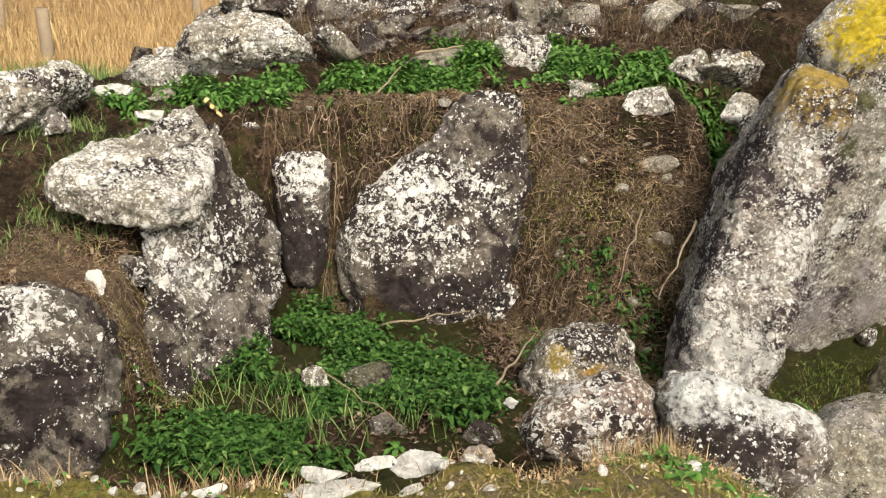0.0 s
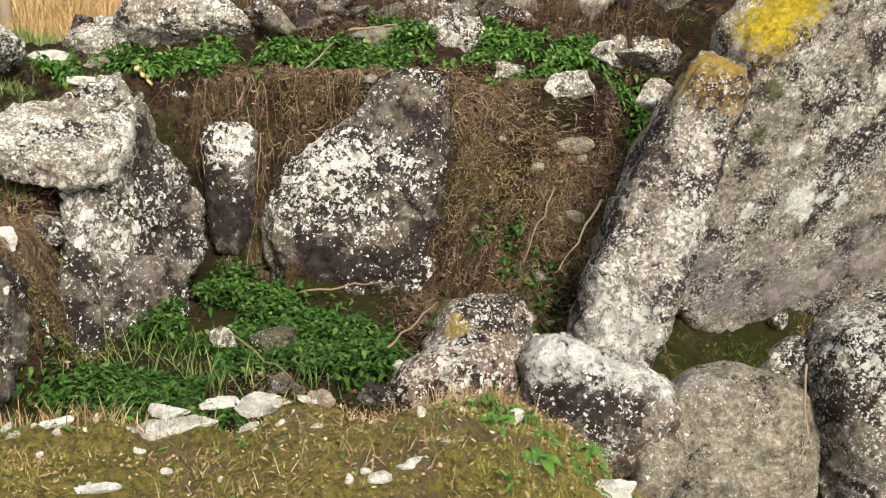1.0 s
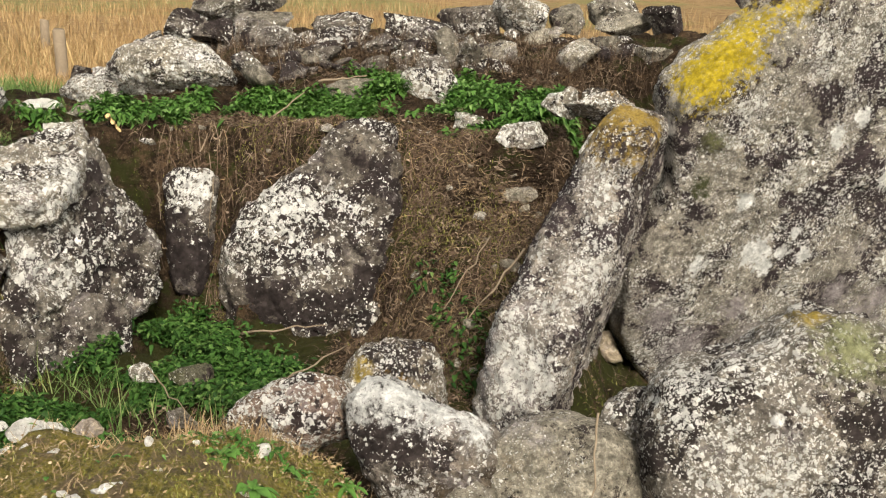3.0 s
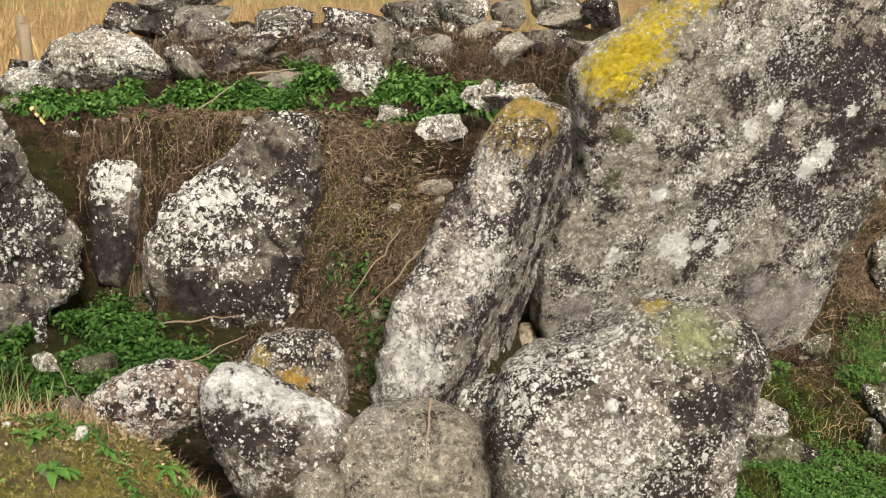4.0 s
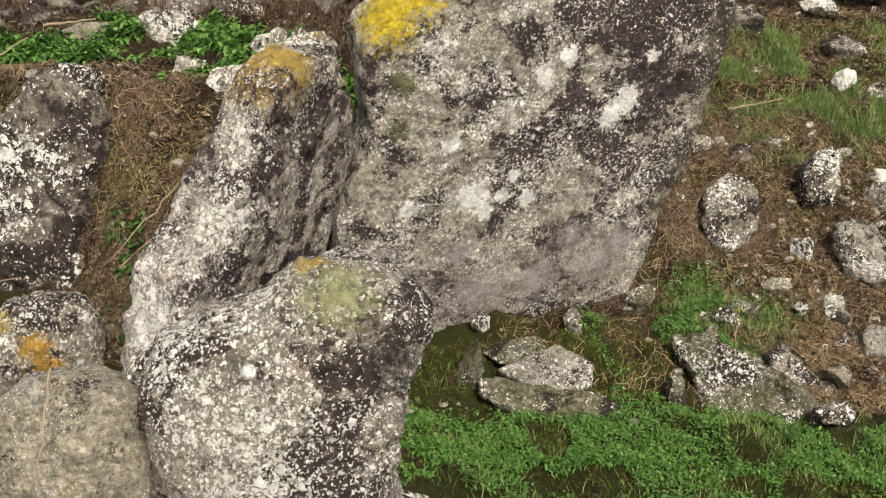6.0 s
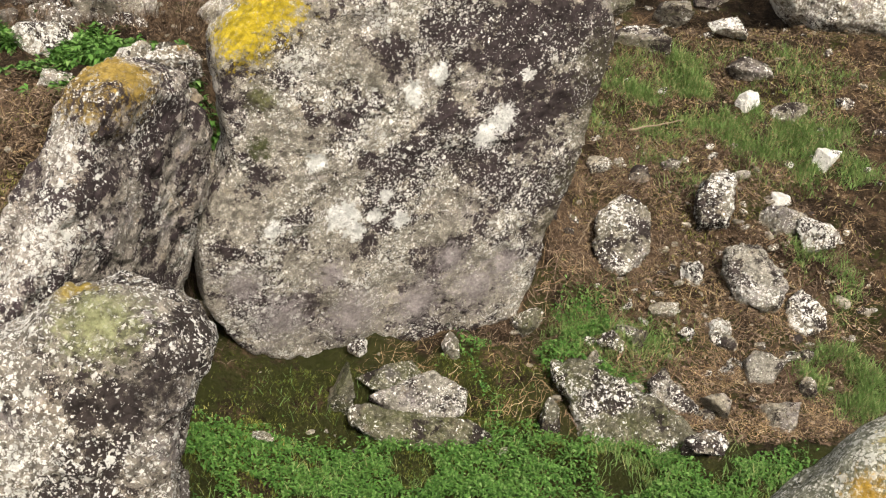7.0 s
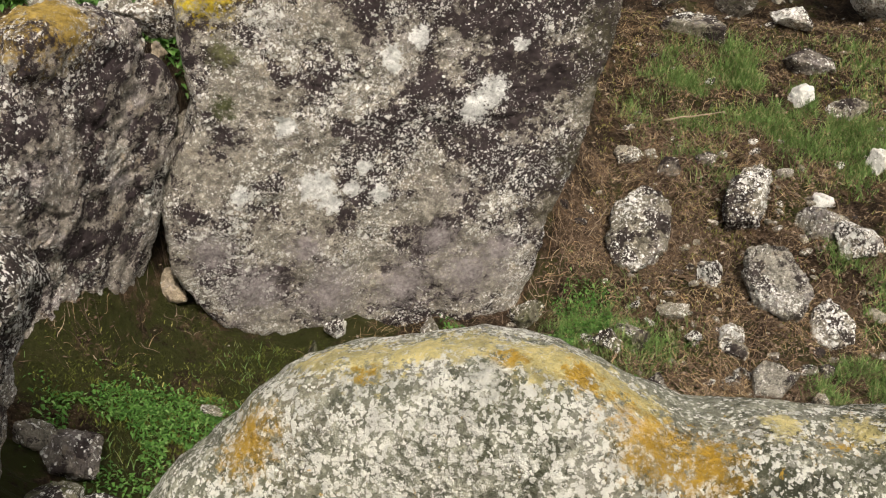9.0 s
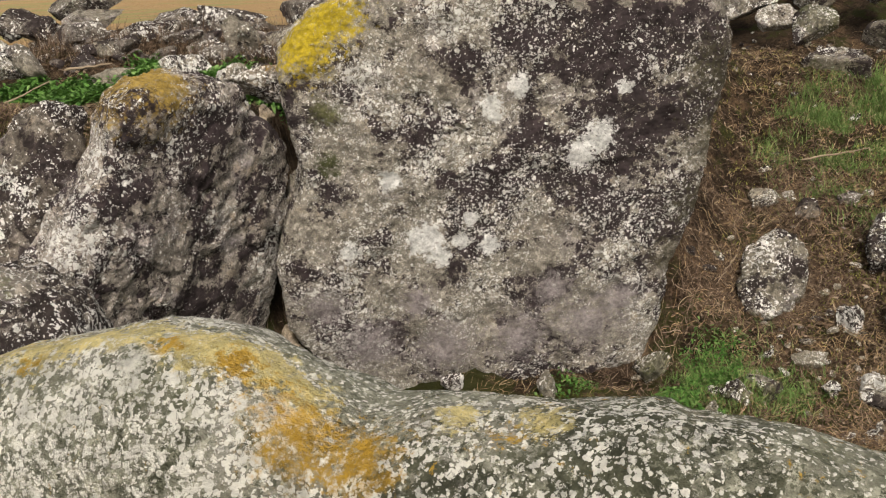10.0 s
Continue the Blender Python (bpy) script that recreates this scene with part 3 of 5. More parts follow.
def height(x, y, rough=True):
    """Height of the ground: turf, sunken chamber, banks, rubble slope and the field behind."""
    x, y = np.asarray(x, float), np.asarray(y, float)
    right = ease(x, 1.2, 3.3)
    floor = -0.30 * (1 - right) - 1.08 * right
    slope = ease(x, 3.6, 5.2)
    mid = ease(x, 0.55, 1.45) * (1 - ease(x, 2.1, 2.65))
    y0 = (6.42 + 0.3 * ease(x, -0.25, -0.4) * ease(x, -1.1, -0.95) - 0.92 * mid) * (1 - slope) + 6.7 * slope
    y1 = 7.0 * (1 - slope) + 10.9 * slope
    rim = 1.02 + 0.53 * ease(y, 7.4, 9.4) * (1 - slope) * ease(x, -2.0, -0.8) + 0.12 * slope + 0.8 * slope * ease(y, 11.6, 13.6)
    steep = np.clip((y - y0) / (y1 - y0), 0, 1)
    gentle = np.clip((y - 6.35) * 0.40, 0, 0.45) / 2.1 + np.clip((y - 7.4) / 1.2, 0, 1) * 0.786
    hollow = ease(x, 1.95, 2.3) * (1 - slope)
    z = floor + (rim - floor) * (steep * (1 - hollow) + gentle * hollow)
    # scour at the foot of the great slab
    z = z - 0.72 * np.exp(-((x - 4.3) / 0.55) ** 2 - ((y - 7.65) / 0.4) ** 2)
    # left bank under the capstone
    lk = ease(x, -1.22, -1.55) * ease(y, 4.45, 5.0)
    z = np.maximum(z, floor + (0.46 + 0.49 * ease(y, 5.3, 6.4) - floor) * lk)
    # near turf and its drop into the chamber
    side = ease(x, 0.45, 1.0)
    drop = ease(y + 0.25 * right, 3.02 + 0.5 * side, 2.52 + 0.2 * side)
    turf = 0.68 - 0.32 * ease(y, 1.5, 0.2) - 0.6 * ease(x, 0.6, 1.6)
    z = np.maximum(z, floor + (turf - floor) * drop)
    # the mound falls to the field
    out = np.maximum.reduce([ease(y, 10.0 + 4.5 * slope - 1.2 * ease(x, -1.0, -2.4), 13.0 + 5.0 * slope - 1.9 * ease(x, -1.0, -2.4)), ease(x, -4.0, -7.0), ease(x, 10.5, 13.5), ease(y, -1.0, -3.5)])
    z = z * (1 - out) + (0.45 + 0.055 * np.clip(y - 16, 0, 160)) * out
    if rough:
        q = np.stack([x.ravel(), y.ravel(), np.zeros(x.size)], axis=1)
        n = 0.055 * fbm(q, 1.3, 3, 3) + 0.040 * fbm(q, 5.0, 4, 11) + 0.022 * fbm(q, 13.0, 2, 29)
        z = z + (n.reshape(x.shape)) * (1 - 0.6 * out)
    return z


def sheet(xs, ys):
    X, Y = np.meshgrid(xs, ys)
    Z = height(X, Y)
    nx, ny = len(xs), len(ys)
    idx = np.arange(nx * ny).reshape(ny, nx)
    f = np.stack([idx[:-1, :-1], idx[:-1, 1:], idx[1:, 1:], idx[1:, :-1]], axis=-1).reshape(-1, 4)
    return np.stack([X.ravel(), Y.ravel(), Z.ravel()], axis=1), f


xs = np.concatenate([[-900, -300, -100, -50, -30, -20, -14], np.arange(-10, -3.5, 0.25), np.arange(-3.5, 9.5, 0.04), np.arange(9.5, 15, 0.3), [18, 25, 40, 80, 250, 900]])
ys = np.concatenate([[-900, -250, -60, -25, -12, -7], np.arange(-4, 1.2, 0.25), np.arange(1.2, 11.6, 0.04), np.arange(11.6, 16, 0.25), [17, 19, 22, 27, 35, 50, 90, 250, 900]])
gv, gf = sheet(xs, ys)
tagged(new("ground", mesh_of("ground", gv, gf, earth_mat)), "brown earth and moss with a dry straw field behind", "ground", kind="structure")

# ---- stones ----
stone("standing_stone", "grey granite standing stone crusted with white lichen in the bank", "standing stone", rock_bank, (0.20, 6.80, 0.38), (-0.20, -0.93, 0.30),
      [(0.05, 0.52), (0.19, 0.70), (0.38, 0.76), (0.56, 0.72), (0.59, 0.44), (0.62, 0.17), (0.59, -0.10), (0.52, -0.45), (0.46, -0.68), (0.16, -0.86), (-0.20, -0.88), (-0.49, -0.81), (-0.62, -0.54), (-0.62, -0.19), (-0.50, 0.06), (-0.29, 0.26), (-0.02, 0.42)],
      0.26, 3.0, 6, 0.8, 1, group="standing stones of the chamber")
stone("standing_stone", "small dark upright stone with white lichen on top", "standing stone", rock_small, (-0.68, 6.88, 0.33), (0.00, -0.98, 0.20),
      [(-0.19, 0.34), (-0.11, 0.40), (0.10, 0.40), (0.19, 0.34), (0.18, 0.03), (0.15, -0.34), (0.07, -0.50), (-0.09, -0.50), (-0.16, -0.35), (-0.19, 0.06)],
      0.15, 3.4, 5, 0.8, 2, group="standing stones of the chamber")
stone("standing_stone", "huge leaning granite slab with yellow lichen on its shoulder", "standing stone", rock_big, (3.72, 6.94, 0.87), (0.40, -0.87, -0.28),
      [(-0.43, 1.67), (-0.65, 1.14), (-0.92, 0.88), (-1.19, 0.73), (-1.31, 0.55), (-1.27, 0.24), (-1.20, -0.09), (-1.29, -0.39), (-1.40, -0.80), (-1.33, -1.27), (-1.07, -1.67), (-0.75, -1.80), (-0.26, -1.80), (0.17, -1.81), (0.62, -1.80), (1.02, -1.70), (1.15, -1.39), (1.18, -0.95), (1.31, -0.44), (1.34, 0.12), (1.40, 0.53), (1.24, 0.91), (0.88, 1.43), (0.37, 1.75)],
      0.50, 4.2, 6, 0.5, 3, front=0.13, group="standing stones of the chamber")
stone("standing_stone", "leaning granite pillar with pale lichen edge and orange crust on top", "standing stone", rock_pillar, (1.94, 5.72, 0.32), (0.93, -0.24, -0.27),
      [(-1.00, -0.72), (-1.05, -0.42), (-0.99, -0.04), (-0.81, 0.16), (-0.65, 0.42), (-0.56, 0.64), (-0.50, 0.90), (-0.48, 0.99), (-0.34, 1.08), (0.08, 1.12), (0.44, 1.04), (0.53, 0.98), (0.55, 0.84), (0.70, 0.82), (0.93, 0.62), (1.02, 0.27), (1.05, -0.08), (1.05, -0.59), (0.90, -0.91), (0.58, -1.11), (0.21, -1.22)],
      0.25, 7.0, 6, 0.6, 4, group="standing stones of the chamber", wedge=0.24, taper=0.6)
stone("standing_stone", "lichen-spotted upright slab under an overhanging capstone", "standing stone", rock_white, (-1.17, 5.92, 0.31), (0.91, -0.36, 0.22),
      [(0.01, 0.51), (0.37, 0.74), (0.46, 0.56), (0.48, 0.42), (0.61, 0.26), (0.69, 0.06), (0.74, -0.13), (0.63, -0.36), (0.48, -0.50), (0.29, -0.49), (0.15, -0.57), (-0.07, -0.67), (-0.37, -0.76), (-0.66, -0.80), (-0.76, -0.72), (-0.70, -0.55), (-0.63, -0.45), (-0.63, -0.29), (-0.59, -0.16), (-0.50, -0.05), (-0.43, 0.12), (-0.40, 0.27), (-0.28, 0.44)],
      0.13, 6.0, 6, 1.0, 5, group="standing stones of the chamber")
stone("capstone", "broken capstone with pale lichen resting on an upright slab", "capstone", rock_pale, (-1.50, 5.91, 0.88), (0.15, -0.32, 0.93),
      [(-0.52, -0.15), (-0.43, -0.03), (-0.26, 0.11), (0.08, 0.20), (0.29, 0.42), (0.48, 0.54), (0.46, 0.34), (0.42, 0.00), (0.36, -0.28), (0.27, -0.44), (0.12, -0.54), (-0.03, -0.53), (-0.22, -0.49), (-0.35, -0.38), (-0.47, -0.28)],
      0.11, 7.0, 6, 1.1, 6)
stone("stone_fragment", "broken flake of stone leaning on an upright slab", "stone fragment", rock_dark, (-0.98, 5.72, -0.20), (0.80, -0.55, 0.25),
      [(-0.22, 0.15), (-0.14, 0.30), (-0.01, 0.36), (0.16, 0.31), (0.29, 0.18), (0.24, -0.09), (0.07, -0.30), (-0.17, -0.41), (-0.29, -0.35)],
      0.08, 4.0, 5, 0.8, 7)
stone("block", "dark pitted stone block half sunk beside the turf", "stone block", rock_block, (-1.78, 4.72, 0.02), (0.10, -0.97, 0.20),
      [(-0.38, 0.46), (-0.11, 0.50), (0.04, 0.51), (0.20, 0.46), (0.30, 0.37), (0.37, 0.27), (0.36, -0.02), (0.34, -0.29), (0.32, -0.60), (0.07, -0.66), (-0.40, -0.62)],
      0.22, 5.5, 5, 1.3, 8)
stone("slab_fragment", "narrow grey slab fragment leaning on the bank", "stone fragment", rock_dark, (-1.46, 5.03, 0.11), (0.35, -0.90, 0.25),
      [(-0.11, 0.24), (-0.00, 0.28), (0.03, 0.10), (0.06, -0.02), (0.12, -0.23), (0.04, -0.30), (-0.05, -0.20), (-0.09, 0.06)],
      0.07, 4.0, 4, 1.0, 9)
stone("flat_slab", "large flat lichen-covered slab on the grass", "stone slab", rock_pale, (-2.52, 6.71, 1.05), (0.19, -0.88, 0.44),
      [(-0.54, 0.20), (0.19, 0.28), (0.44, 0.31), (0.56, 0.22), (0.49, 0.12), (0.31, -0.01), (0.17, -0.09), (-0.04, -0.19), (-0.56, -0.31)],
      0.30, 2.6, 5, 1.0, 10)
stone("boulder", "rounded boulder with orange lichen patch on the chamber floor", "boulder", rock_orange, (0.93, 5.22, -0.20), (0.00, -0.95, 0.30),
      [(-0.32, 0.01), (-0.25, 0.14), (-0.14, 0.25), (0.02, 0.29), (0.22, 0.27), (0.29, 0.16), (0.32, -0.06), (0.32, -0.30), (0.08, -0.37), (-0.18, -0.32), (-0.30, -0.12)],
      0.24, 2.8, 5, 0.9, 11)
stone("boulder", "reddish lying boulder with white lichen top", "boulder", rock_red, (0.70, 3.62, 0.37), (0.00, -0.93, 0.36),
      [(-0.27, -0.08), (-0.18, 0.02), (-0.08, 0.08), (0.06, 0.12), (0.19, 0.10), (0.26, 0.03), (0.27, -0.12), (0.05, -0.22), (-0.22, -0.20)],
      0.20, 2.5, 5, 0.9, 12)
stone("boulder", "low boulder with bright white lichen cap", "boulder", rock_cap, (1.25, 3.52, 0.29), (0.10, -0.93, 0.36),
      [(-0.30, 0.16), (-0.23, 0.24), (-0.12, 0.23), (0.04, 0.15), (0.20, 0.07), (0.31, 0.00), (0.31, -0.14), (0.26, -0.32), (-0.08, -0.36), (-0.25, -0.14), (-0.30, 0.06)],
      0.26, 2.6, 6, 0.8, 13)
stone("boulder", "smooth brown-grey rounded boulder with mossy top", "boulder", rock_brown, (1.79, 3.51, 0.14), (0.00, -0.95, 0.30),
      [(-0.32, 0.00), (-0.29, 0.13), (-0.17, 0.22), (0.02, 0.26), (0.20, 0.21), (0.30, 0.14), (0.33, -0.06), (0.30, -0.40), (0.00, -0.46), (-0.28, -0.40)],
      0.24, 2.9, 6, 0.5, 14)
stone("boulder", "big boulder with mottled lichen and greenish crown", "boulder", rock_front, (2.61, 3.52, 0.31), (0.12, -0.97, 0.20),
      [(-0.46, 0.26), (-0.26, 0.34), (-0.07, 0.41), (0.05, 0.53), (0.18, 0.55), (0.36, 0.51), (0.47, 0.41), (0.53, 0.31), (0.48, 0.17), (0.42, -0.01), (0.37, -0.44), (0.28, -0.66), (-0.12, -0.75), (-0.46, -0.70), (-0.53, -0.18), (-0.52, 0.09)],
      0.36, 3.0, 6, 0.8, 15)
stone("stone_fragment", "angular stone fragment leaning on a big lichened boulder", "stone fragment", rock_front, (2.04, 3.66, 0.25), (-0.30, -0.93, 0.20),
      [(-0.11, -0.01), (-0.06, 0.15), (0.00, 0.20), (0.08, 0.21), (0.11, 0.03), (0.11, -0.31), (-0.02, -0.36)],
      0.12, 2.8, 5, 0.9, 16)
stone("boulder", "low cobble wedged between larger boulders", "cobble", rock_brown, (1.45, 3.28, 0.11), (0.00, -0.95, 0.30),
      [(-0.10, 0.03), (-0.06, 0.09), (0.02, 0.11), (0.09, 0.07), (0.10, -0.03), (-0.01, -0.17), (-0.10, -0.11)],
      0.10, 2.6, 4, 0.8, 17)
stone("boulder", "broad boulder with grey-green, white and orange lichen", "boulder", rock_near, (5.00, 1.55, 0.72), (0.00, -1.00, 0.00),
      [(-0.78, -0.62), (-0.76, -0.22), (-0.70, 0.23), (-0.60, 0.38), (-0.54, 0.46), (-0.48, 0.52), (-0.44, 0.57), (-0.39, 0.59), (-0.32, 0.60), (-0.24, 0.62), (-0.17, 0.61), (-0.12, 0.59), (-0.08, 0.57), (-0.03, 0.55), (0.02, 0.56), (0.10, 0.56), (0.22, 0.57), (0.30, 0.56), (0.40, 0.53), (0.52, 0.47), (0.66, 0.33), (0.75, -0.12), (0.78, -0.62)],
      0.26, 2.4, 6, 0.10, 18, front=0.16)
stone("boulder", "broad boulder with white and ochre lichen on the rim", "boulder", rock_pale, (-1.20, 8.28, 1.32), (0.00, -0.91, 0.41),
      [(-0.57, -0.12), (-0.47, 0.08), (-0.28, 0.20), (0.10, 0.23), (0.33, 0.14), (0.49, -0.03), (0.57, -0.16), (0.20, -0.22), (-0.34, -0.23)],
      0.35, 2.5, 5, 1.0, 19, group="rim stones of the mound")
stone("boulder", "slanted finger of grey stone beside a broad boulder", "stone fragment", rock_plain, (-0.48, 7.99, 1.35), (0.00, -0.91, 0.41),
      [(-0.19, 0.08), (-0.07, 0.15), (0.05, 0.06), (0.19, -0.10), (0.11, -0.15), (-0.02, -0.10)],
      0.12, 2.8, 4, 0.8, 20, group="rim stones of the mound")
rubble("rim_stone", "dark rim boulder with lichen spots", rock_dark, (-1.37, 9.00, 1.61), 0.43, 0.38, 0.36, 21, roll=0, group="rim stones of the mound")
rubble("rim_stone", "rounded grey boulder perched on the rim", rock_plain, (-0.98, 9.50, 1.85), 0.95, 0.37, 0.59, 22, roll=0, group="rim stones of the mound")
rubble("rim_stone", "dark rim stone with white specks", rock_dark, (-0.98, 8.90, 1.58), 0.58, 0.25, 0.37, 23, roll=0, group="rim stones of the mound")
rubble("rim_stone", "greenish grey stone on rim", rock_plain, (-0.74, 9.20, 1.68), 0.69, 0.31, 0.45, 24, roll=0, group="rim stones of the mound")
rubble("rim_stone", "dark rim stone with white specks", rock_dark, (-0.48, 8.90, 1.54), 0.62, 0.26, 0.40, 25, roll=0, group="rim stones of the mound")
rubble("rim_stone", "long rim stone with white lichen", rock_white, (0.05, 9.10, 1.54), 0.99, 0.28, 0.57, 26, roll=0, group="rim stones of the mound")
rubble("rim_stone", "long rim stone with white lichen", rock_dark, (0.01, 9.60, 1.63), 0.65, 0.27, 0.42, 27, roll=0, group="rim stones of the mound")
rubble("rim_stone", "large rim stone with bright white lichen", rock_white, (0.65, 9.30, 1.65), 0.78, 0.41, 0.54, 28, roll=0, group="rim stones of the mound")
rubble("rim_stone", "dark angular stone on rim", rock_dark, (1.15, 9.90, 1.71), 0.64, 0.37, 0.46, 29, roll=0, group="rim stones of the mound")
rubble("rim_stone", "pale upright rim stone dotted with lichen", rock_pale, (1.63, 9.80, 1.80), 0.55, 0.59, 0.51, 30, roll=0, group="rim stones of the mound")
rubble("rim_stone", "small grey stone in bank", rock_plain, (1.21, 8.60, 1.49), 0.27, 0.29, 0.25, 31, roll=0, group="rim stones of the mound")
rubble("rim_stone", "tan rounded stone in bank", rock_brown, (1.48, 8.70, 1.45), 0.44, 0.22, 0.30, 32, roll=0, group="rim stones of the mound")
rubble("rim_stone", "flat tan stone in bank", rock_brown, (1.84, 9.20, 1.55), 0.46, 0.23, 0.31, 33, roll=0, group="rim stones of the mound")
rubble("rim_stone", "plain grey rim stone in earth", rock_plain, (2.11, 9.80, 1.71), 0.38, 0.29, 0.30, 34, roll=0, group="rim stones of the mound")
rubble("rim_stone", "large grey stone on rim", rock_plain, (2.47, 10.00, 1.82), 0.62, 0.36, 0.44, 35, roll=0, group="rim stones of the mound")
rubble("rim_stone", "flat tan stone in bank", rock_brown, (2.10, 8.70, 1.45), 0.46, 0.26, 0.33, 36, roll=0, group="rim stones of the mound")
rubble("rim_stone", "flat grey stone in bank", rock_plain, (2.38, 9.00, 1.50), 0.47, 0.24, 0.32, 37, roll=0, group="rim stones of the mound")
rubble("rim_stone", "rim stone with white lichen edge", rock_white, (2.96, 9.40, 1.75), 0.49, 0.36, 0.38, 38, roll=0, group="rim stones of the mound")
rubble("rim_stone", "tan stone in the bank", rock_brown, (2.72, 8.80, 1.47), 0.40, 0.22, 0.28, 39, roll=0, group="rim stones of the mound")
rubble("rim_stone", "small grey stone in bank", rock_plain, (-0.14, 8.60, 1.42), 0.35, 0.26, 0.27, 40, roll=0, group="rim stones of the mound")
rubble("rim_stone", "small dark stone on rim", rock_dark, (-1.55, 8.80, 1.49), 0.31, 0.21, 0.23, 41, roll=0, group="rim stones of the mound")
rubble("rim_stone", "pale rim stone with lichen", rock_pale, (-1.78, 8.30, 1.26), 0.33, 0.25, 0.26, 42, roll=0, group="rim stones of the mound")
rubble("rim_stone", "flat tan stone on rim", rock_brown, (2.51, 9.60, 1.66), 0.63, 0.24, 0.39, 43, roll=0, group="rim stones of the mound")
rubble("rim_stone", "small dark stone in bank", rock_dark, (0.75, 8.80, 1.42), 0.36, 0.17, 0.24, 44, roll=0, group="rim stones of the mound")
rubble("rim_stone", "dark bank stone in dry stems", rock_dark, (0.35, 8.90, 1.44), 0.54, 0.20, 0.34, 45, roll=0, group="rim stones of the mound")
stone("upright_stone", "thin upright grey stone on the rim", "upright stone", rock_plain, (1.02, 8.75, 1.51), (0.00, -0.95, 0.30),
      [(-0.12, 0.12), (-0.00, 0.18), (0.09, 0.06), (0.12, -0.15), (-0.01, -0.18), (-0.08, -0.06)],
      0.10, 2.8, 4, 0.8, 46, group="rim stones of the mound")
rubble("bank_stone", "pale rounded stone among green leaves", rock_pale, (1.00, 8.17, 1.20), 0.64, 0.36, 0.45, 47, roll=0)
rubble("bank_stone", "flat grey stone in the weeds", rock_plain, (0.24, 8.16, 1.20), 0.59, 0.21, 0.36, 48, roll=0)
rubble("bank_stone", "pale white-lichened stone on the bank edge", rock_pale, (1.96, 6.95, 1.26), 0.29, 0.20, 0.22, 49, roll=0)
rubble("bank_stone", "pale stone on the bank edge", rock_plain, (2.21, 6.95, 1.26), 0.29, 0.19, 0.22, 50, roll=0)
rubble("bank_stone", "white-topped stone set in the bank", rock_pale, (1.66, 7.00, 0.99), 0.42, 0.21, 0.28, 51, roll=0)
rubble("bank_stone", "flat white stone on the bank edge", rock_pale, (1.26, 7.32, 1.04), 0.26, 0.15, 0.19, 52, roll=0)
rubble("bank_stone", "earth-stained slab in the bank", rock_brown, (1.62, 6.63, 0.67), 0.36, 0.13, 0.22, 53, roll=0)
rubble("bank_stone", "small pale stone at the bank edge", rock_pale, (-1.00, 6.99, 0.91), 0.17, 0.11, 0.13, 54, roll=0)
rubble("bank_stone", "whitish jagged stone on the slope", rock_white, (0.66, 6.49, -0.16), 0.37, 0.32, 0.31, 55, roll=0)
rubble("bank_stone", "flat pale stone lying in grass", rock_chalk, (-2.10, 7.73, 1.07), 0.37, 0.11, 0.21, 56, roll=0)
rubble("bank_stone", "flat pale chip of stone in grass", rock_chalk, (-1.71, 7.01, 0.99), 0.26, 0.08, 0.15, 57, roll=0)
rubble("bank_stone", "ochre and white lichened rim boulder", rock_pale, (-1.94, 8.24, 1.15), 0.71, 0.34, 0.47, 58, roll=0)
rubble("bank_stone", "small grey stone in grass", rock_plain, (-1.69, 7.49, 1.03), 0.28, 0.16, 0.19, 59, roll=0)
rubble("bank_stone", "dark rim stone with white specks", rock_dark, (-2.05, 8.40, 1.26), 0.22, 0.15, 0.17, 60, roll=0)
rubble("bank_stone", "dark stone beneath a flat slab", rock_dark, (-2.10, 6.40, 1.05), 0.19, 0.18, 0.17, 61, roll=0)
rubble("bank_stone", "stone with white lichen beneath the capstone", rock_white, (-1.45, 5.42, 0.42), 0.20, 0.19, 0.18, 62, roll=0)
rubble("bank_stone", "small white stone chip on the bank", rock_chalk, (-1.52, 5.02, 0.47), 0.10, 0.13, 0.06, 63, roll=0)
rubble("bank_stone", "lichened stone set in the bank", rock_pale, (2.16, 6.60, 1.01), 0.27, 0.23, 0.22, 64, roll=0)
rubble("bank_stone", "pale stone on the bank edge", rock_pale, (1.90, 6.95, 1.25), 0.26, 0.17, 0.19, 65, roll=0)
rubble("bank_stone", "mossy flat stone in green leaves", rock_moss, (-0.16, 5.18, -0.17), 0.34, 0.16, 0.21, 66, roll=0)
rubble("bank_stone", "pale stone on chamber floor", rock_pale, (-0.48, 5.15, -0.15), 0.18, 0.15, 0.12, 67, roll=0)
rubble("bank_stone", "grey stone on chamber floor", rock_plain, (-0.11, 4.68, -0.20), 0.22, 0.16, 0.17, 68, roll=0)
rubble("bank_stone", "dark lichen-specked stone beside boulder", rock_dark, (0.38, 4.61, -0.22), 0.22, 0.19, 0.18, 69, roll=0)
rubble("turf_stone", "flat white stone along the turf edge", rock_chalk, (-0.19, 2.62, 0.65), 0.16, 0.03, 0.07, 70, roll=0, group="white stones along the turf edge")
rubble("turf_stone", "white stone along the turf edge", rock_chalk, (-0.06, 2.66, 0.66), 0.13, 0.04, 0.06, 71, roll=0, group="white stones along the turf edge")
rubble("turf_stone", "white stone along the turf edge", rock_chalk, (0.05, 2.68, 0.65), 0.20, 0.05, 0.09, 72, roll=0, group="white stones along the turf edge")
rubble("turf_stone", "cream stone along the turf edge", rock_cream, (0.25, 2.72, 0.64), 0.13, 0.05, 0.06, 73, roll=0, group="white stones along the turf edge")
rubble("turf_stone", "broad white-crusted stone in turf", rock_chalk, (-0.15, 2.56, 0.62), 0.33, 0.05, 0.14, 74, roll=0, group="white stones along the turf edge")
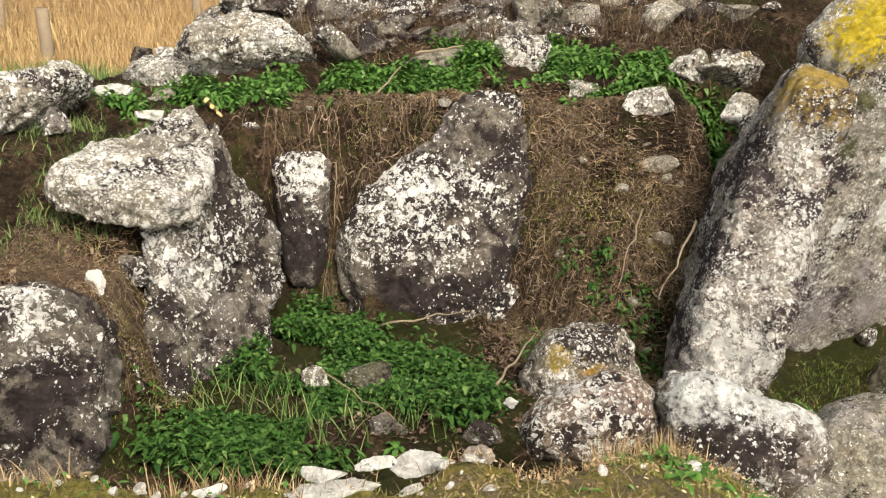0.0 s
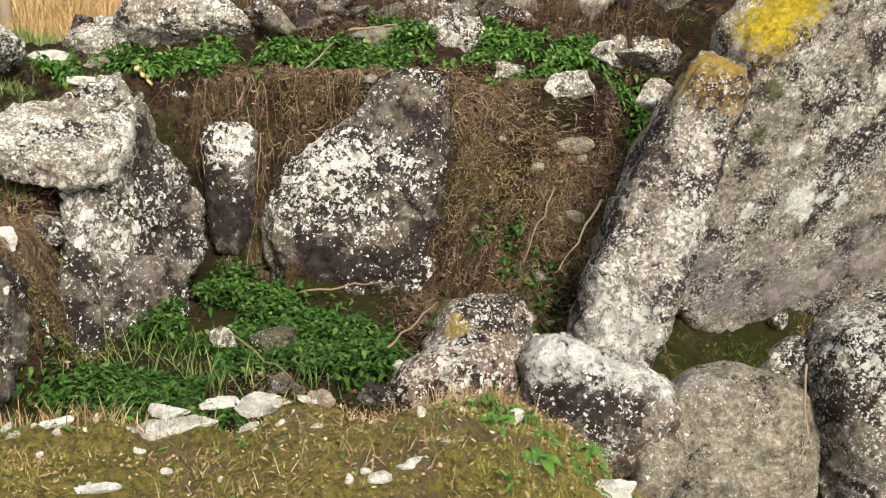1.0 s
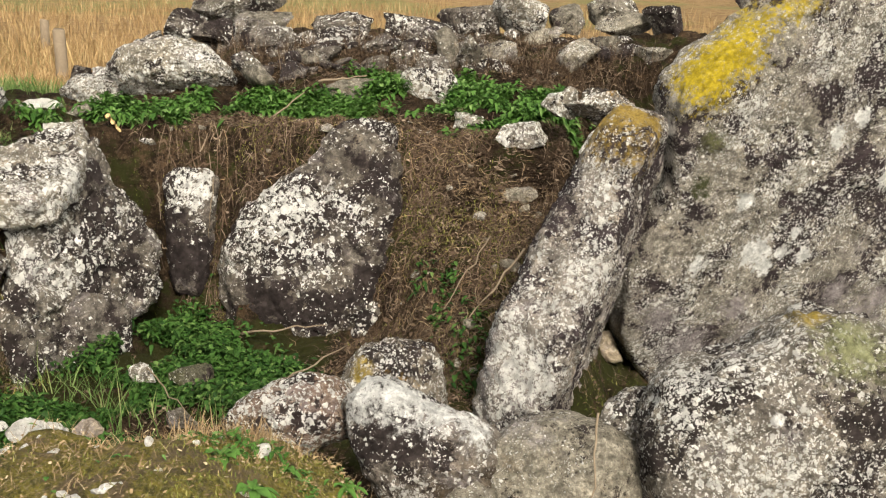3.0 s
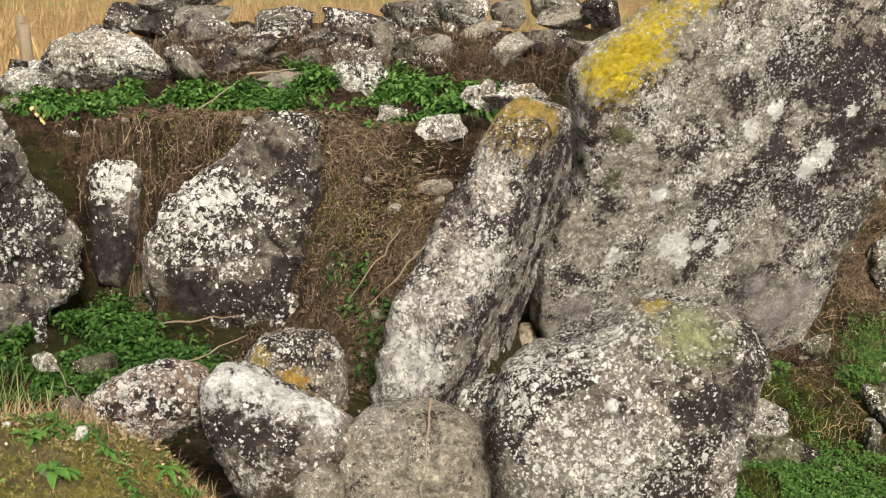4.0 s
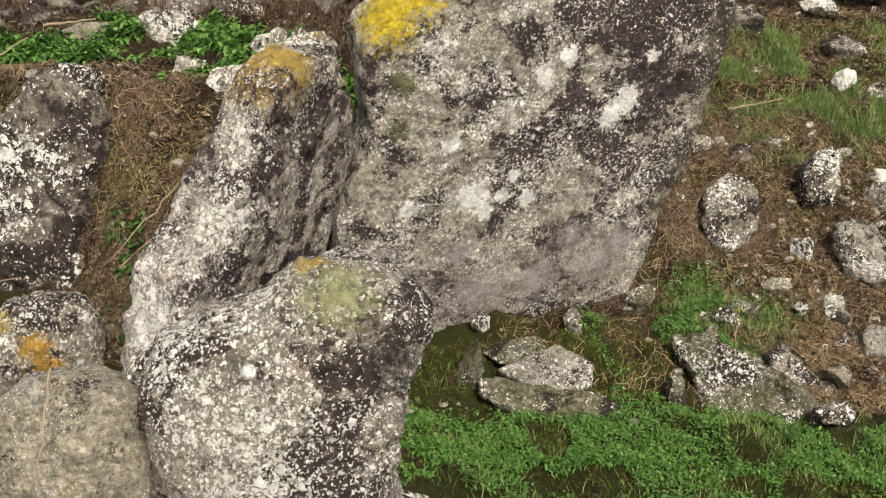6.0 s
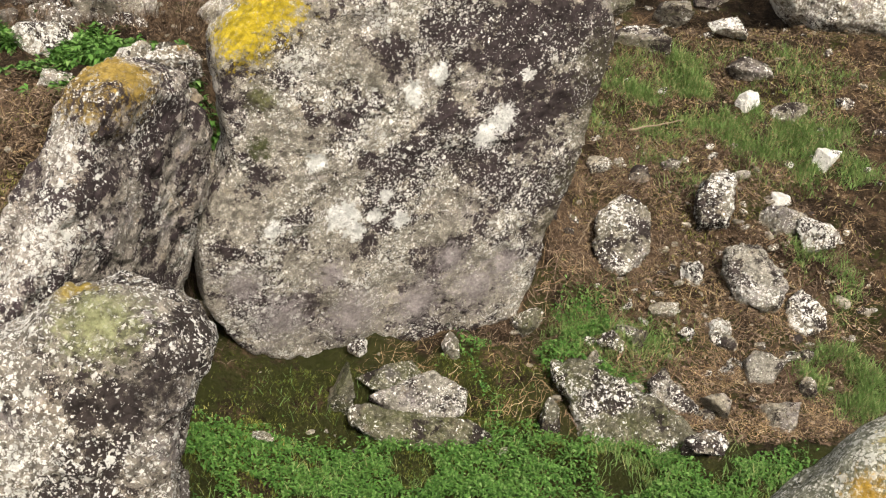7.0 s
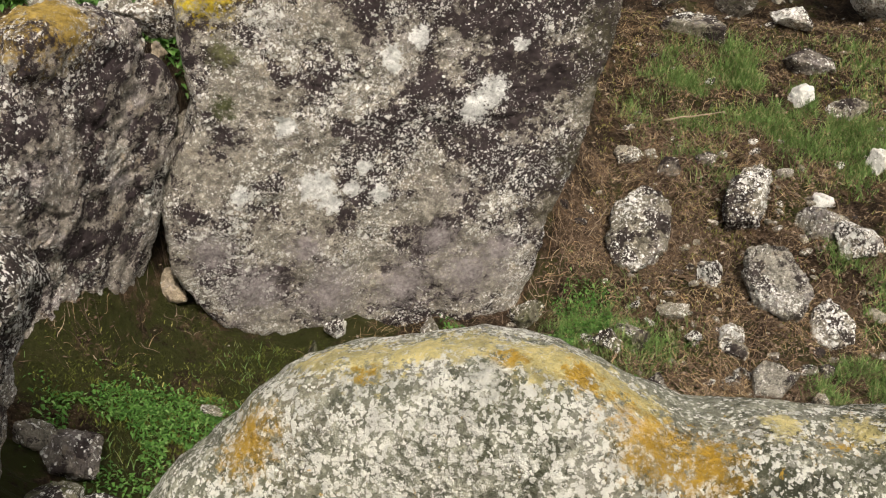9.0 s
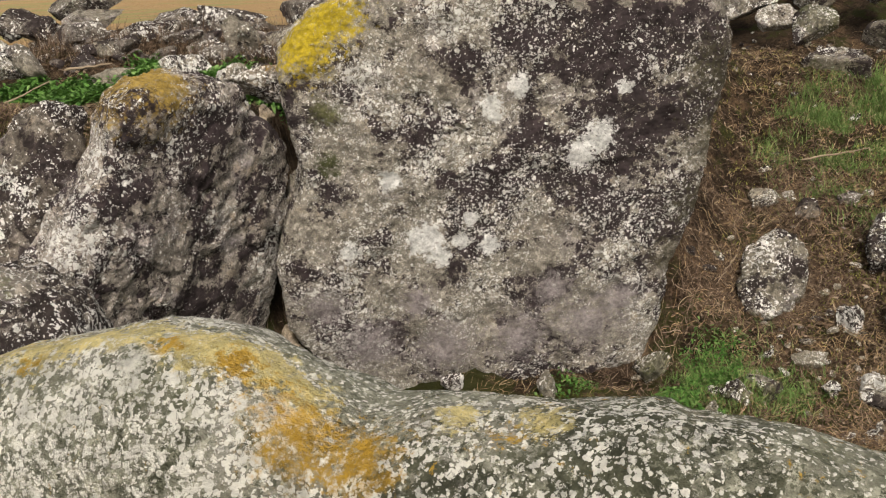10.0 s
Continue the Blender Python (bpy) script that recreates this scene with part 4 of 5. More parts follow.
rubble("turf_stone", "white-crusted stone in moss", rock_chalk, (0.53, 2.17, 0.70), 0.17, 0.05, 0.07, 75, roll=0, group="white stones along the turf edge")
rubble("turf_stone", "white stone along the turf edge", rock_chalk, (-0.50, 2.52, 0.65), 0.11, 0.03, 0.05, 76, roll=0, group="white stones along the turf edge")
rubble("turf_stone", "small white stone in moss", rock_chalk, (0.19, 2.34, 0.68), 0.07, 0.03, 0.03, 77, roll=0, group="white stones along the turf edge")
rubble("turf_stone", "small white stone in moss", rock_chalk, (0.85, 2.35, 0.62), 0.08, 0.03, 0.04, 78, roll=0, group="white stones along the turf edge")
rubble("turf_stone", "small white stone in moss", rock_chalk, (-0.40, 2.44, 0.65), 0.07, 0.03, 0.03, 79, roll=0, group="white stones along the turf edge")
rubble("turf_stone", "small white pebble near the boulder", rock_chalk, (0.48, 4.40, 0.03), 0.09, 0.05, 0.04, 80, roll=0, group="white stones along the turf edge")
rubble("turf_stone", "white-crusted stone in mossy turf", rock_chalk, (-0.36, 2.15, 0.65), 0.29, 0.05, 0.12, 81, roll=0, group="white stones along the turf edge")
rubble("turf_stone", "white-crusted stone in mossy turf", rock_chalk, (1.10, 2.55, 0.40), 0.22, 0.07, 0.10, 82, roll=0, group="white stones along the turf edge")
stone("boulder", "long mossy boulder lying at the slope foot", "boulder", rock_moss, (5.19, 6.58, -1.09), (-0.20, -0.75, 0.63),
      [(-0.57, 0.35), (-0.35, 0.38), (-0.19, 0.31), (0.00, 0.25), (0.28, 0.11), (0.55, -0.13), (0.58, -0.28), (0.20, -0.38), (-0.10, -0.36), (-0.27, -0.19), (-0.38, 0.06), (-0.54, 0.21)],
      0.20, 6.0, 5, 1.3, 83, group="stones on the rubble slope")
stone("flat_slab", "flat broken slab lying on rubble in the hollow", "stone slab", rock_speck, (3.78, 6.60, -0.92), (-0.05, -0.55, 0.83),
      [(-0.33, -0.03), (0.09, 0.21), (0.33, 0.06), (0.33, -0.10), (0.16, -0.21), (-0.07, -0.17)],
      0.055, 6.0, 5, 0.4, 84, group="stones on the rubble slope")
stone("slope_stone", "dark mossy slab beneath another slab", "stone", rock_moss, (3.80, 6.36, -1.06), (-0.05, -0.75, 0.65),
      [(-0.48, 0.12), (-0.39, 0.17), (-0.08, 0.12), (0.33, 0.08), (0.48, -0.01), (0.46, -0.10), (-0.13, -0.17), (-0.46, 0.03)],
      0.09, 5.0, 5, 0.7, 85, group="stones on the rubble slope")
rubble("slope_stone", "upright mossy stone in the hollow", rock_moss, (3.25, 6.64, -0.92), 0.22, 0.48, 0.32, 86, roll=0, group="stones on the rubble slope")
rubble("slope_stone", "mossy stone behind a flat slab", rock_moss, (3.62, 6.77, -0.86), 0.54, 0.22, 0.34, 87, roll=0, group="stones on the rubble slope")
rubble("slope_stone", "rounded pale cobble at the slab foot", rock_pale, (3.36, 7.08, -0.75), 0.18, 0.18, 0.16, 88, roll=0, group="stones on the rubble slope")
rubble("slope_stone", "small grey cobble in grass", rock_plain, (4.02, 6.92, -0.70), 0.14, 0.21, 0.16, 89, roll=0, group="stones on the rubble slope")
rubble("slope_stone", "flat grey stone in grass", rock_moss, (4.60, 7.67, -0.76), 0.32, 0.25, 0.26, 90, roll=0, group="stones on the rubble slope")
stone("slope_stone", "lichen-white stone set in the slope", "stone", rock_slope, (5.35, 8.22, -0.24), (-0.10, -0.80, 0.60),
      [(-0.11, 0.30), (0.04, 0.35), (0.20, 0.25), (0.23, -0.08), (0.15, -0.24), (0.01, -0.35), (-0.15, -0.29), (-0.23, -0.11), (-0.21, 0.13)],
      0.13, 6.5, 5, 1.4, 91, group="stones on the rubble slope")
stone("slope_stone", "upright stone with white lichen top", "stone", rock_slope, (6.13, 8.48, 0.03), (-0.10, -0.80, 0.60),
      [(-0.11, 0.14), (0.08, 0.25), (0.16, 0.19), (0.14, -0.08), (0.09, -0.25), (-0.13, -0.25), (-0.16, -0.10)],
      0.13, 6.5, 5, 1.4, 92, group="stones on the rubble slope")
rubble("slope_stone", "bare pale stone on the slope", rock_chalk, (6.75, 8.70, -0.00), 0.24, 0.17, 0.18, 93, roll=0, group="stones on the rubble slope")
rubble("slope_stone", "white-lichened stone on the slope", rock_slope, (6.69, 8.37, -0.13), 0.35, 0.30, 0.29, 94, roll=0, group="stones on the rubble slope")
rubble("slope_stone", "mossy white stone on the slope", rock_pale, (6.91, 8.22, -0.20), 0.44, 0.28, 0.33, 95, roll=0, group="stones on the rubble slope")
stone("slope_stone", "broad speckled grey stone bedded in the slope", "stone", rock_speck, (6.29, 7.73, -0.40), (-0.10, -0.80, 0.60),
      [(-0.23, 0.19), (-0.13, 0.27), (0.04, 0.23), (0.16, 0.09), (0.23, -0.08), (0.17, -0.24), (0.03, -0.27), (-0.12, -0.19), (-0.23, 0.02)],
      0.13, 6.0, 5, 1.3, 96, group="stones on the rubble slope")
stone("slope_stone", "pale angular stone on the slope", "stone", rock_pale, (6.65, 7.61, -0.64), (-0.10, -0.80, 0.60),
      [(-0.13, 0.10), (-0.03, 0.19), (0.14, 0.03), (0.15, -0.12), (-0.00, -0.19), (-0.15, -0.12)],
      0.11, 6.0, 4, 1.2, 97, group="stones on the rubble slope")
rubble("slope_stone", "small pale angular stone in earth", rock_pale, (5.86, 7.82, -0.41), 0.23, 0.22, 0.20, 98, roll=0, group="stones on the rubble slope")
rubble("slope_stone", "small pale cobble in earth", rock_pale, (5.95, 7.38, -0.67), 0.21, 0.17, 0.17, 99, roll=0, group="stones on the rubble slope")
rubble("slope_stone", "small pale cobble in earth", rock_pale, (5.72, 7.32, -0.69), 0.14, 0.14, 0.13, 100, roll=0, group="stones on the rubble slope")
rubble("slope_stone", "small brown stone in earth", rock_brown, (5.57, 7.60, -0.60), 0.27, 0.14, 0.18, 101, roll=0, group="stones on the rubble slope")
rubble("slope_stone", "small mossy stone in earth", rock_moss, (5.15, 7.23, -0.73), 0.22, 0.16, 0.17, 102, roll=0, group="stones on the rubble slope")
rubble("slope_stone", "small mossy stone in earth", rock_moss, (5.36, 7.27, -0.72), 0.16, 0.12, 0.13, 103, roll=0, group="stones on the rubble slope")
stone("slope_stone", "pale tilted stone on the slope foot", "stone", rock_speck, (6.21, 7.04, -0.85), (-0.10, -0.80, 0.60),
      [(-0.15, 0.04), (-0.08, 0.12), (0.15, 0.06), (0.04, -0.12), (-0.12, -0.14)],
      0.11, 6.0, 4, 1.2, 104, group="stones on the rubble slope")
stone("slope_stone", "pale angular stone at the slope foot", "stone", rock_speck, (5.53, 6.81, -0.97), (-0.10, -0.80, 0.60),
      [(-0.17, 0.08), (-0.08, 0.18), (0.04, 0.04), (0.18, -0.10), (-0.05, -0.18), (-0.14, -0.07)],
      0.11, 6.0, 4, 1.2, 105, group="stones on the rubble slope")
rubble("slope_stone", "white-spotted dark stone in stems", rock_slope, (5.62, 6.15, -0.99), 0.36, 0.17, 0.24, 106, roll=0, group="stones on the rubble slope")
rubble("slope_stone", "brown stone in dry stems", rock_brown, (6.22, 6.56, -0.97), 0.30, 0.23, 0.24, 107, roll=0, group="stones on the rubble slope")
rubble("slope_stone", "brown stone in dry stems", rock_brown, (5.84, 6.73, -0.99), 0.28, 0.25, 0.24, 108, roll=0, group="stones on the rubble slope")
rubble("slope_stone", "small brown stone in earth", rock_brown, (6.49, 6.89, -0.93), 0.14, 0.20, 0.15, 109, roll=0, group="stones on the rubble slope")
rubble("slope_stone", "bare white stone in grass", rock_chalk, (7.24, 9.13, 0.27), 0.28, 0.22, 0.23, 110, roll=0, group="stones on the rubble slope")
rubble("slope_stone", "white-lichened stone in grass", rock_slope, (7.07, 9.73, 0.58), 0.43, 0.20, 0.28, 111, roll=0, group="stones on the rubble slope")
rubble("slope_stone", "dark stone with white spots", rock_dark, (6.83, 10.33, 0.88), 0.58, 0.26, 0.38, 112, roll=0, group="stones on the rubble slope")
rubble("slope_stone", "boulder bright with white lichen", rock_slope, (5.86, 10.72, 1.13), 0.63, 0.38, 0.45, 113, roll=0, group="stones on the rubble slope")
rubble("slope_stone", "pointed grey stone on slope", rock_plain, (6.22, 11.30, 1.40), 0.46, 0.33, 0.35, 114, roll=0, group="stones on the rubble slope")
rubble("slope_stone", "mossy greenish stone on slope", rock_moss, (5.66, 11.30, 1.45), 0.45, 0.33, 0.35, 115, roll=0, group="stones on the rubble slope")
rubble("slope_stone", "dark squared stone under the far slab", rock_dark, (6.75, 11.60, 1.54), 0.45, 0.24, 0.31, 116, roll=0, group="stones on the rubble slope")
rubble("slope_stone", "low pale stone in grass", rock_pale, (6.76, 10.80, 1.25), 0.46, 0.20, 0.30, 117, roll=0, group="stones on the rubble slope")
rubble("slope_stone", "pale flat stone in grass", rock_chalk, (6.67, 9.82, 0.66), 0.25, 0.19, 0.20, 118, roll=0, group="stones on the rubble slope")
rubble("slope_stone", "small pale stone in grass", rock_pale, (7.60, 9.90, 0.64), 0.20, 0.20, 0.18, 119, roll=0, group="stones on the rubble slope")
rubble("slope_stone", "dark stone in the eroded bank", rock_dark, (5.87, 9.04, 0.20), 0.19, 0.16, 0.16, 120, roll=0, group="stones on the rubble slope")
rubble("slope_stone", "dark stone in the eroded bank", rock_dark, (5.57, 8.93, 0.13), 0.23, 0.19, 0.19, 121, roll=0, group="stones on the rubble slope")
rubble("slope_stone", "flat brown stone in the eroded bank", rock_brown, (5.23, 9.07, 0.16), 0.33, 0.18, 0.23, 122, roll=0, group="stones on the rubble slope")
rubble("slope_stone", "small brown stone in earth", rock_brown, (5.01, 7.08, -0.83), 0.12, 0.16, 0.13, 123, roll=0, group="stones on the rubble slope")
rubble("slope_stone", "small mossy stone beside boulder", rock_moss, (4.65, 6.47, -1.00), 0.18, 0.34, 0.23, 124, roll=0, group="stones on the rubble slope")
stone("far_slab", "great far capstone slab crusted with white lichen", "capstone", rock_pale, (8.43, 11.64, 1.77), (0.00, -0.99, 0.10),
      [(-1.17, -0.12), (-1.09, 0.26), (-0.42, 0.56), (0.73, 0.64), (1.17, -0.26), (0.85, -0.59), (0.04, -0.64), (-0.67, -0.63), (-0.92, -0.43)],
      0.60, 3.4, 5, 0.7, 125, group="stones on the rubble slope")
rubble("slope_stone", "dark supporting stone under the far slab", rock_dark, (7.78, 11.90, 1.09), 0.55, 0.47, 0.41, 126, roll=0, group="stones on the rubble slope")
rubble("slope_stone", "brown supporting stone under the far slab", rock_brown, (9.24, 11.90, 0.86), 0.73, 0.65, 0.55, 127, roll=0, group="stones on the rubble slope")
rubble("slope_stone", "grey stone on the far slope", rock_plain, (5.00, 12.20, 1.72), 0.70, 0.42, 0.49, 330, roll=0, group="stones on the rubble slope")
rubble("slope_stone", "lichened stone on the far slope", rock_slope, (5.62, 12.50, 1.86), 0.62, 0.50, 0.43, 338, roll=0, group="stones on the rubble slope")
rubble("slope_stone", "dark stone on the far slope", rock_dark, (6.20, 12.20, 1.80), 0.55, 0.40, 0.39, 313, roll=0, group="stones on the rubble slope")
rubble("slope_stone", "dark stone on the far slope", rock_dark, (4.50, 12.80, 1.85), 0.60, 0.40, 0.42, 392, roll=0, group="stones on the rubble slope")
rubble("slope_stone", "grey stone on the far slope", rock_plain, (6.90, 12.60, 1.95), 0.70, 0.46, 0.49, 350, roll=0, group="stones on the rubble slope")
rubble("slope_stone", "pale stone on the far slope", rock_pale, (5.30, 11.60, 1.52), 0.42, 0.26, 0.29, 361, roll=0, group="stones on the rubble slope")
rubble("slope_stone", "lichened stone on the far slope", rock_slope, (7.50, 12.90, 2.00), 0.60, 0.40, 0.42, 319, roll=0, group="stones on the rubble slope")
stone("wedge_stone", "pale tan broken stone wedged between two slabs", "stone fragment", rock_cream, (2.30, 6.84, -0.47), (-0.10, -0.95, 0.30),
      [(-0.12, -0.04), (-0.05, 0.10), (0.02, 0.12), (0.12, -0.10), (0.00, -0.12)],
      0.06, 3, 4, 0.6, 128)
rubble("bank_stone", "grey stone at the pillar foot", rock_plain, (2.36, 4.95, -0.65), 0.20, 0.17, 0.17, 129, roll=0)
rubble("bank_stone", "dark lichened stone at the pillar foot", rock_dark, (2.54, 4.98, -0.79), 0.40, 0.28, 0.30, 130, roll=0)
rubble("bank_stone", "dark lichened stone at the pillar foot", rock_moss, (2.76, 4.42, -0.66), 0.34, 0.25, 0.27, 131, roll=0)
rubble("bank_stone", "dark lichened stone at the pillar foot", rock_dark, (2.98, 4.36, -0.68), 0.34, 0.19, 0.24, 132, roll=0)
rubble("bank_stone", "small tan stone at the pillar foot", rock_cream, (2.28, 5.02, -0.65), 0.10, 0.10, 0.09, 133, roll=0)
rubble("bank_stone", "rounded pebble lodged between two slabs", rock_cream, (2.43, 6.40, 1.08), 0.09, 0.11, 0.08, 134, roll=0)
rubble("bank_stone", "weathered stone behind the leaning pillar", rock_orange, (2.19, 6.90, 1.22), 0.52, 0.25, 0.31, 135, roll=0)
rubble("bank_stone", "stone lodged in the gap between slabs", rock_brown, (2.47, 6.70, 0.59), 0.17, 0.23, 0.16, 136, roll=0)


def gravel(name, label, mat, patches, count, size, seed):
    """Loose chips and pebbles bedded in the earth, too many to count."""
    rng = np.random.default_rng(seed)
    x, y = in_patches(rng, patches, count)
    z = height(x, y)
    sph, faces = ball(1)
    vs, fs = [], []
    for i in range(count):
        p = sph * ((np.abs(sph) ** 3.0).sum(axis=1) ** (-1 / 3.0))[:, None]
        for _ in range(6):
            n = rng.normal(size=3)
            n /= np.linalg.norm(n)
            p = p - np.maximum(p @ n - rng.uniform(0.55, 0.95), 0)[:, None] * n
        r = size * rng.lognormal(0, 0.45) * np.array([1.0, rng.uniform(0.6, 1.0), rng.uniform(0.4, 0.75)])
        p = p * r
        a = rng.uniform(0, 2 * math.pi)
        q = np.stack([p[:, 0] * math.cos(a) - p[:, 1] * math.sin(a), p[:, 0] * math.sin(a) + p[:, 1] * math.cos(a), p[:, 2] + 0.25 * p[:, 0]], axis=1)
        vs.append(q + np.array([x[i], y[i], z[i] + 0.2 * r[2]]))
        fs.append(faces + i * len(sph))
    return tagged(new(name, mesh_of(name, np.concatenate(vs), np.concatenate(fs), mat, False)), label, "gravel", kind="stuff")


# ---- plants ----
def turned(local, x, y, z, yaw):
    """Places copies of local points (n, k, 3) at x, y, z with a turn about the upright."""
    c, s = np.cos(yaw)[:, None], np.sin(yaw)[:, None]
    return np.stack([local[..., 0] * c - local[..., 1] * s + x[:, None], local[..., 0] * s + local[..., 1] * c + y[:, None], local[..., 2] + z[:, None]], axis=-1)


def in_patches(rng, patches, count):
    """Random places in soft ellipses (x, y, rx, ry, weight)."""
    pp = np.array(patches)
    pick = rng.choice(len(pp), count, p=pp[:, 4] / pp[:, 4].sum())
    a, r = rng.uniform(0, 2 * math.pi, count), np.sqrt(rng.uniform(0, 1, count)) * (1 + 0.18 * rng.normal(size=count))
    return pp[pick, 0] + pp[pick, 2] * r * np.cos(a), pp[pick, 1] + pp[pick, 3] * r * np.sin(a)


def leaves(name, label, category, mat, patches, count, length, width, rise, seed, gap=-0.35):
    """Broad leaves on short stalks, one folded blade each."""
    rng = np.random.default_rng(seed)
    x, y = in_patches(rng, patches, count)
    q = np.stack([x, y, np.zeros(count)], axis=1)
    keep = fbm(q, 3.2, 2, seed) > gap
    x, y = x[keep], y[keep]
    n = len(x)
    hump = 0.5 + 0.5 * fbm(np.stack([x, y, 0 * x], axis=1), 2.4, 2, seed + 5)
    z = height(x, y) + rise * rng.uniform(0.15, 1.0, n) * np.clip(0.35 + hump, 0.2, 1.3)
    L, W = length * rng.uniform(0.5, 1.25, n), width * rng.uniform(0.6, 1.2, n)
    tilt, fold = rng.uniform(-0.6, 1.15, n), rng.uniform(0.15, 0.5, n)
    s = np.array([0.0, 0.3, 0.68, 1.0])
    prof = np.array([0.06, 1.0, 0.72, 0.0])
    mid = np.stack([L[:, None] * s * np.cos(tilt)[:, None], np.zeros((n, 4)), L[:, None] * (s * np.sin(tilt)[:, None] - 0.45 * s ** 2)], axis=-1)
    rows = []
    for side in (-1, 0, 1):
        m = mid.copy()
        m[..., 1] += side * W[:, None] * 0.5 * prof
        m[..., 2] += abs(side) * fold[:, None] * W[:, None] * 0.5 * prof
        rows.append(m)
    loc = np.concatenate(rows, axis=1)
    v = turned(loc, x, y, z, rng.uniform(0, 2 * math.pi, n)).reshape(-1, 3)
    f = np.array([[0, 1, 5, 4], [1, 2, 6, 5], [2, 3, 7, 6], [4, 5, 9, 8], [5, 6, 10, 9], [6, 7, 11, 10]])
    faces = (f[None] + (np.arange(n) * 12)[:, None, None]).reshape(-1, 4)
    return tagged(new(name, mesh_of(name, v, faces, mat, False)), label, category, kind="stuff")


def blades(name, label, category, mat, patches, count, length, width, lean, seed, lift=0.0, lump=True, bare=-0.7):
    """Grass blades, dry stems and straws: narrow bent strips; lean near 1.5 lies flat."""
    rng = np.random.default_rng(seed)
    x, y = in_patches(rng, patches, count)
    if lump:
        keep = fbm(np.stack([x, y, 0 * x], axis=1), 4.0, 2, seed) > rng.uniform(bare, bare + 1.2, count)
        x, y = x[keep], y[keep]
    if lean > 1.1:
        # little clings to the steepest earth
        steep = np.abs(height(x, y + 0.06, False) - height(x, y - 0.06, False)) / 0.12
        keep = rng.uniform(0, 1, len(x)) > np.clip((steep - 1.5) * 1.2, 0, 0.7)
        x, y = x[keep], y[keep]
    n = len(x)
    L, W = length * rng.uniform(0.35, 1.3, n), width * rng.uniform(0.6, 1.4, n)
    a = np.clip(rng.normal(lean, 0.3, n), 0.0, 1.75)
    yaw = rng.uniform(0, 2 * math.pi, n)
    lying = lean > 1.1
    k = 6 if lying else 4
    s = np.linspace(0, 1, k)
    bend = a[:, None] * (0.55 + 0.6 * s)
    dx = np.concatenate([np.zeros((n, 1)), np.cumsum(np.sin(bend[:, 1:]), axis=1) / (k - 1)], axis=1) * L[:, None]
    dz = np.concatenate([np.zeros((n, 1)), np.cumsum(np.cos(bend[:, 1:]), axis=1) / (k - 1)], axis=1) * L[:, None]
    # dead stems curl, live blades sway
    sway = (rng.normal(0, 0.24 if lying else 0.14, n) * L)[:, None] * s ** 2 + (rng.normal(0, 0.045 if lying else 0.0, n) * L)[:, None] * np.sin(6.3 * s)
    wd = W[:, None] * 0.5 * (1.0 - 0.85 * s ** 2)
    left = np.stack([dx, sway - wd, dz], axis=-1)
    right = np.stack([dx, sway + wd, dz + 0.3 * wd], axis=-1)
    # those that lie down follow the ground
    z = height(x, y) + lift * rng.uniform(0, 1, n)
    v = turned(np.concatenate([left, right], axis=1), x, y, z, yaw)
    if lying:
        g = height(v[..., 0], v[..., 1])
        v[..., 2] = np.maximum(v[..., 2] * 0.35 + (g + 0.02) * 0.65, g + 0.006)
    f = np.array([[i, i + 1, i + k + 1, i + k] for i in range(k - 1)])
    faces = (f[None] + (np.arange(n) * 2 * k)[:, None, None]).reshape(-1, 4)
    return tagged(new(name, mesh_of(name, v.reshape(-1, 3), faces, mat, False)), label, category, kind="stuff")


gravel("slope_gravel", "loose lichened chips on the rubble slope", rock_slope, [(5.9, 7.8, 1.1, 1.2, 3), (6.4, 10.0, 1.7, 1.6, 3), (5.6, 6.9, 0.8, 0.3, 0.8), (5.9, 11.8, 1.6, 0.8, 2)], 210, 0.036, 51)
gravel("earth_crumbs", "brown crumbs of earth and stone", rock_brown, [(5.9, 8.0, 1.2, 1.4, 3), (1.3, 6.2, 0.7, 0.7, 1.5), (0.3, 7.1, 1.2, 0.3, 1), (3.8, 6.6, 1.5, 0.5, 1), (0.3, 8.7, 2.2, 0.6, 1.5)], 200, 0.026, 52)
gravel("turf_gravel", "small white stone chips in the turf", rock_chalk, [(0.2, 2.1, 1.4, 0.6, 3), (-0.3, 2.55, 0.9, 0.12, 2)], 130, 0.014, 53)
gravel("rim_gravel", "small lichened stones between rim stones", rock_dark, [(0.6, 8.9, 2.0, 0.55, 3), (-1.0, 8.6, 0.9, 0.4, 1)], 240, 0.06, 54)
leaves("chamber_weeds", "dense dark green weeds on the chamber floor", "weeds", nettle_mat,
       [(-0.45, 5.6, 0.55, 0.65, 3), (-0.70, 4.75, 0.55, 0.40, 3), (0.1, 5.3, 0.35, 0.5, 1.5), (-0.55, 6.3, 0.25, 0.35, 1), (0.30, 5.0, 0.2, 0.3, 0.5)], 18000, 0.054, 0.030, 0.13, 21, gap=-0.12)
blades("chamber_grass", "long green grass among the weeds", "grass", grass_mat,
       [(-0.75, 5.0, 0.5, 0.4, 2), (-0.2, 4.7, 0.4, 0.3, 1)], 450, 0.20, 0.006, 0.7, 41)
leaves("bank_weeds", "low green weeds on the earth bank", "weeds", nettle_mat,
       [(1.05, 6.1, 0.22, 0.2, 2), (0.9, 5.75, 0.2, 0.2, 0.7), (1.35, 5.7, 0.12, 0.25, 0.5)], 900, 0.06, 0.03, 0.08, 22)
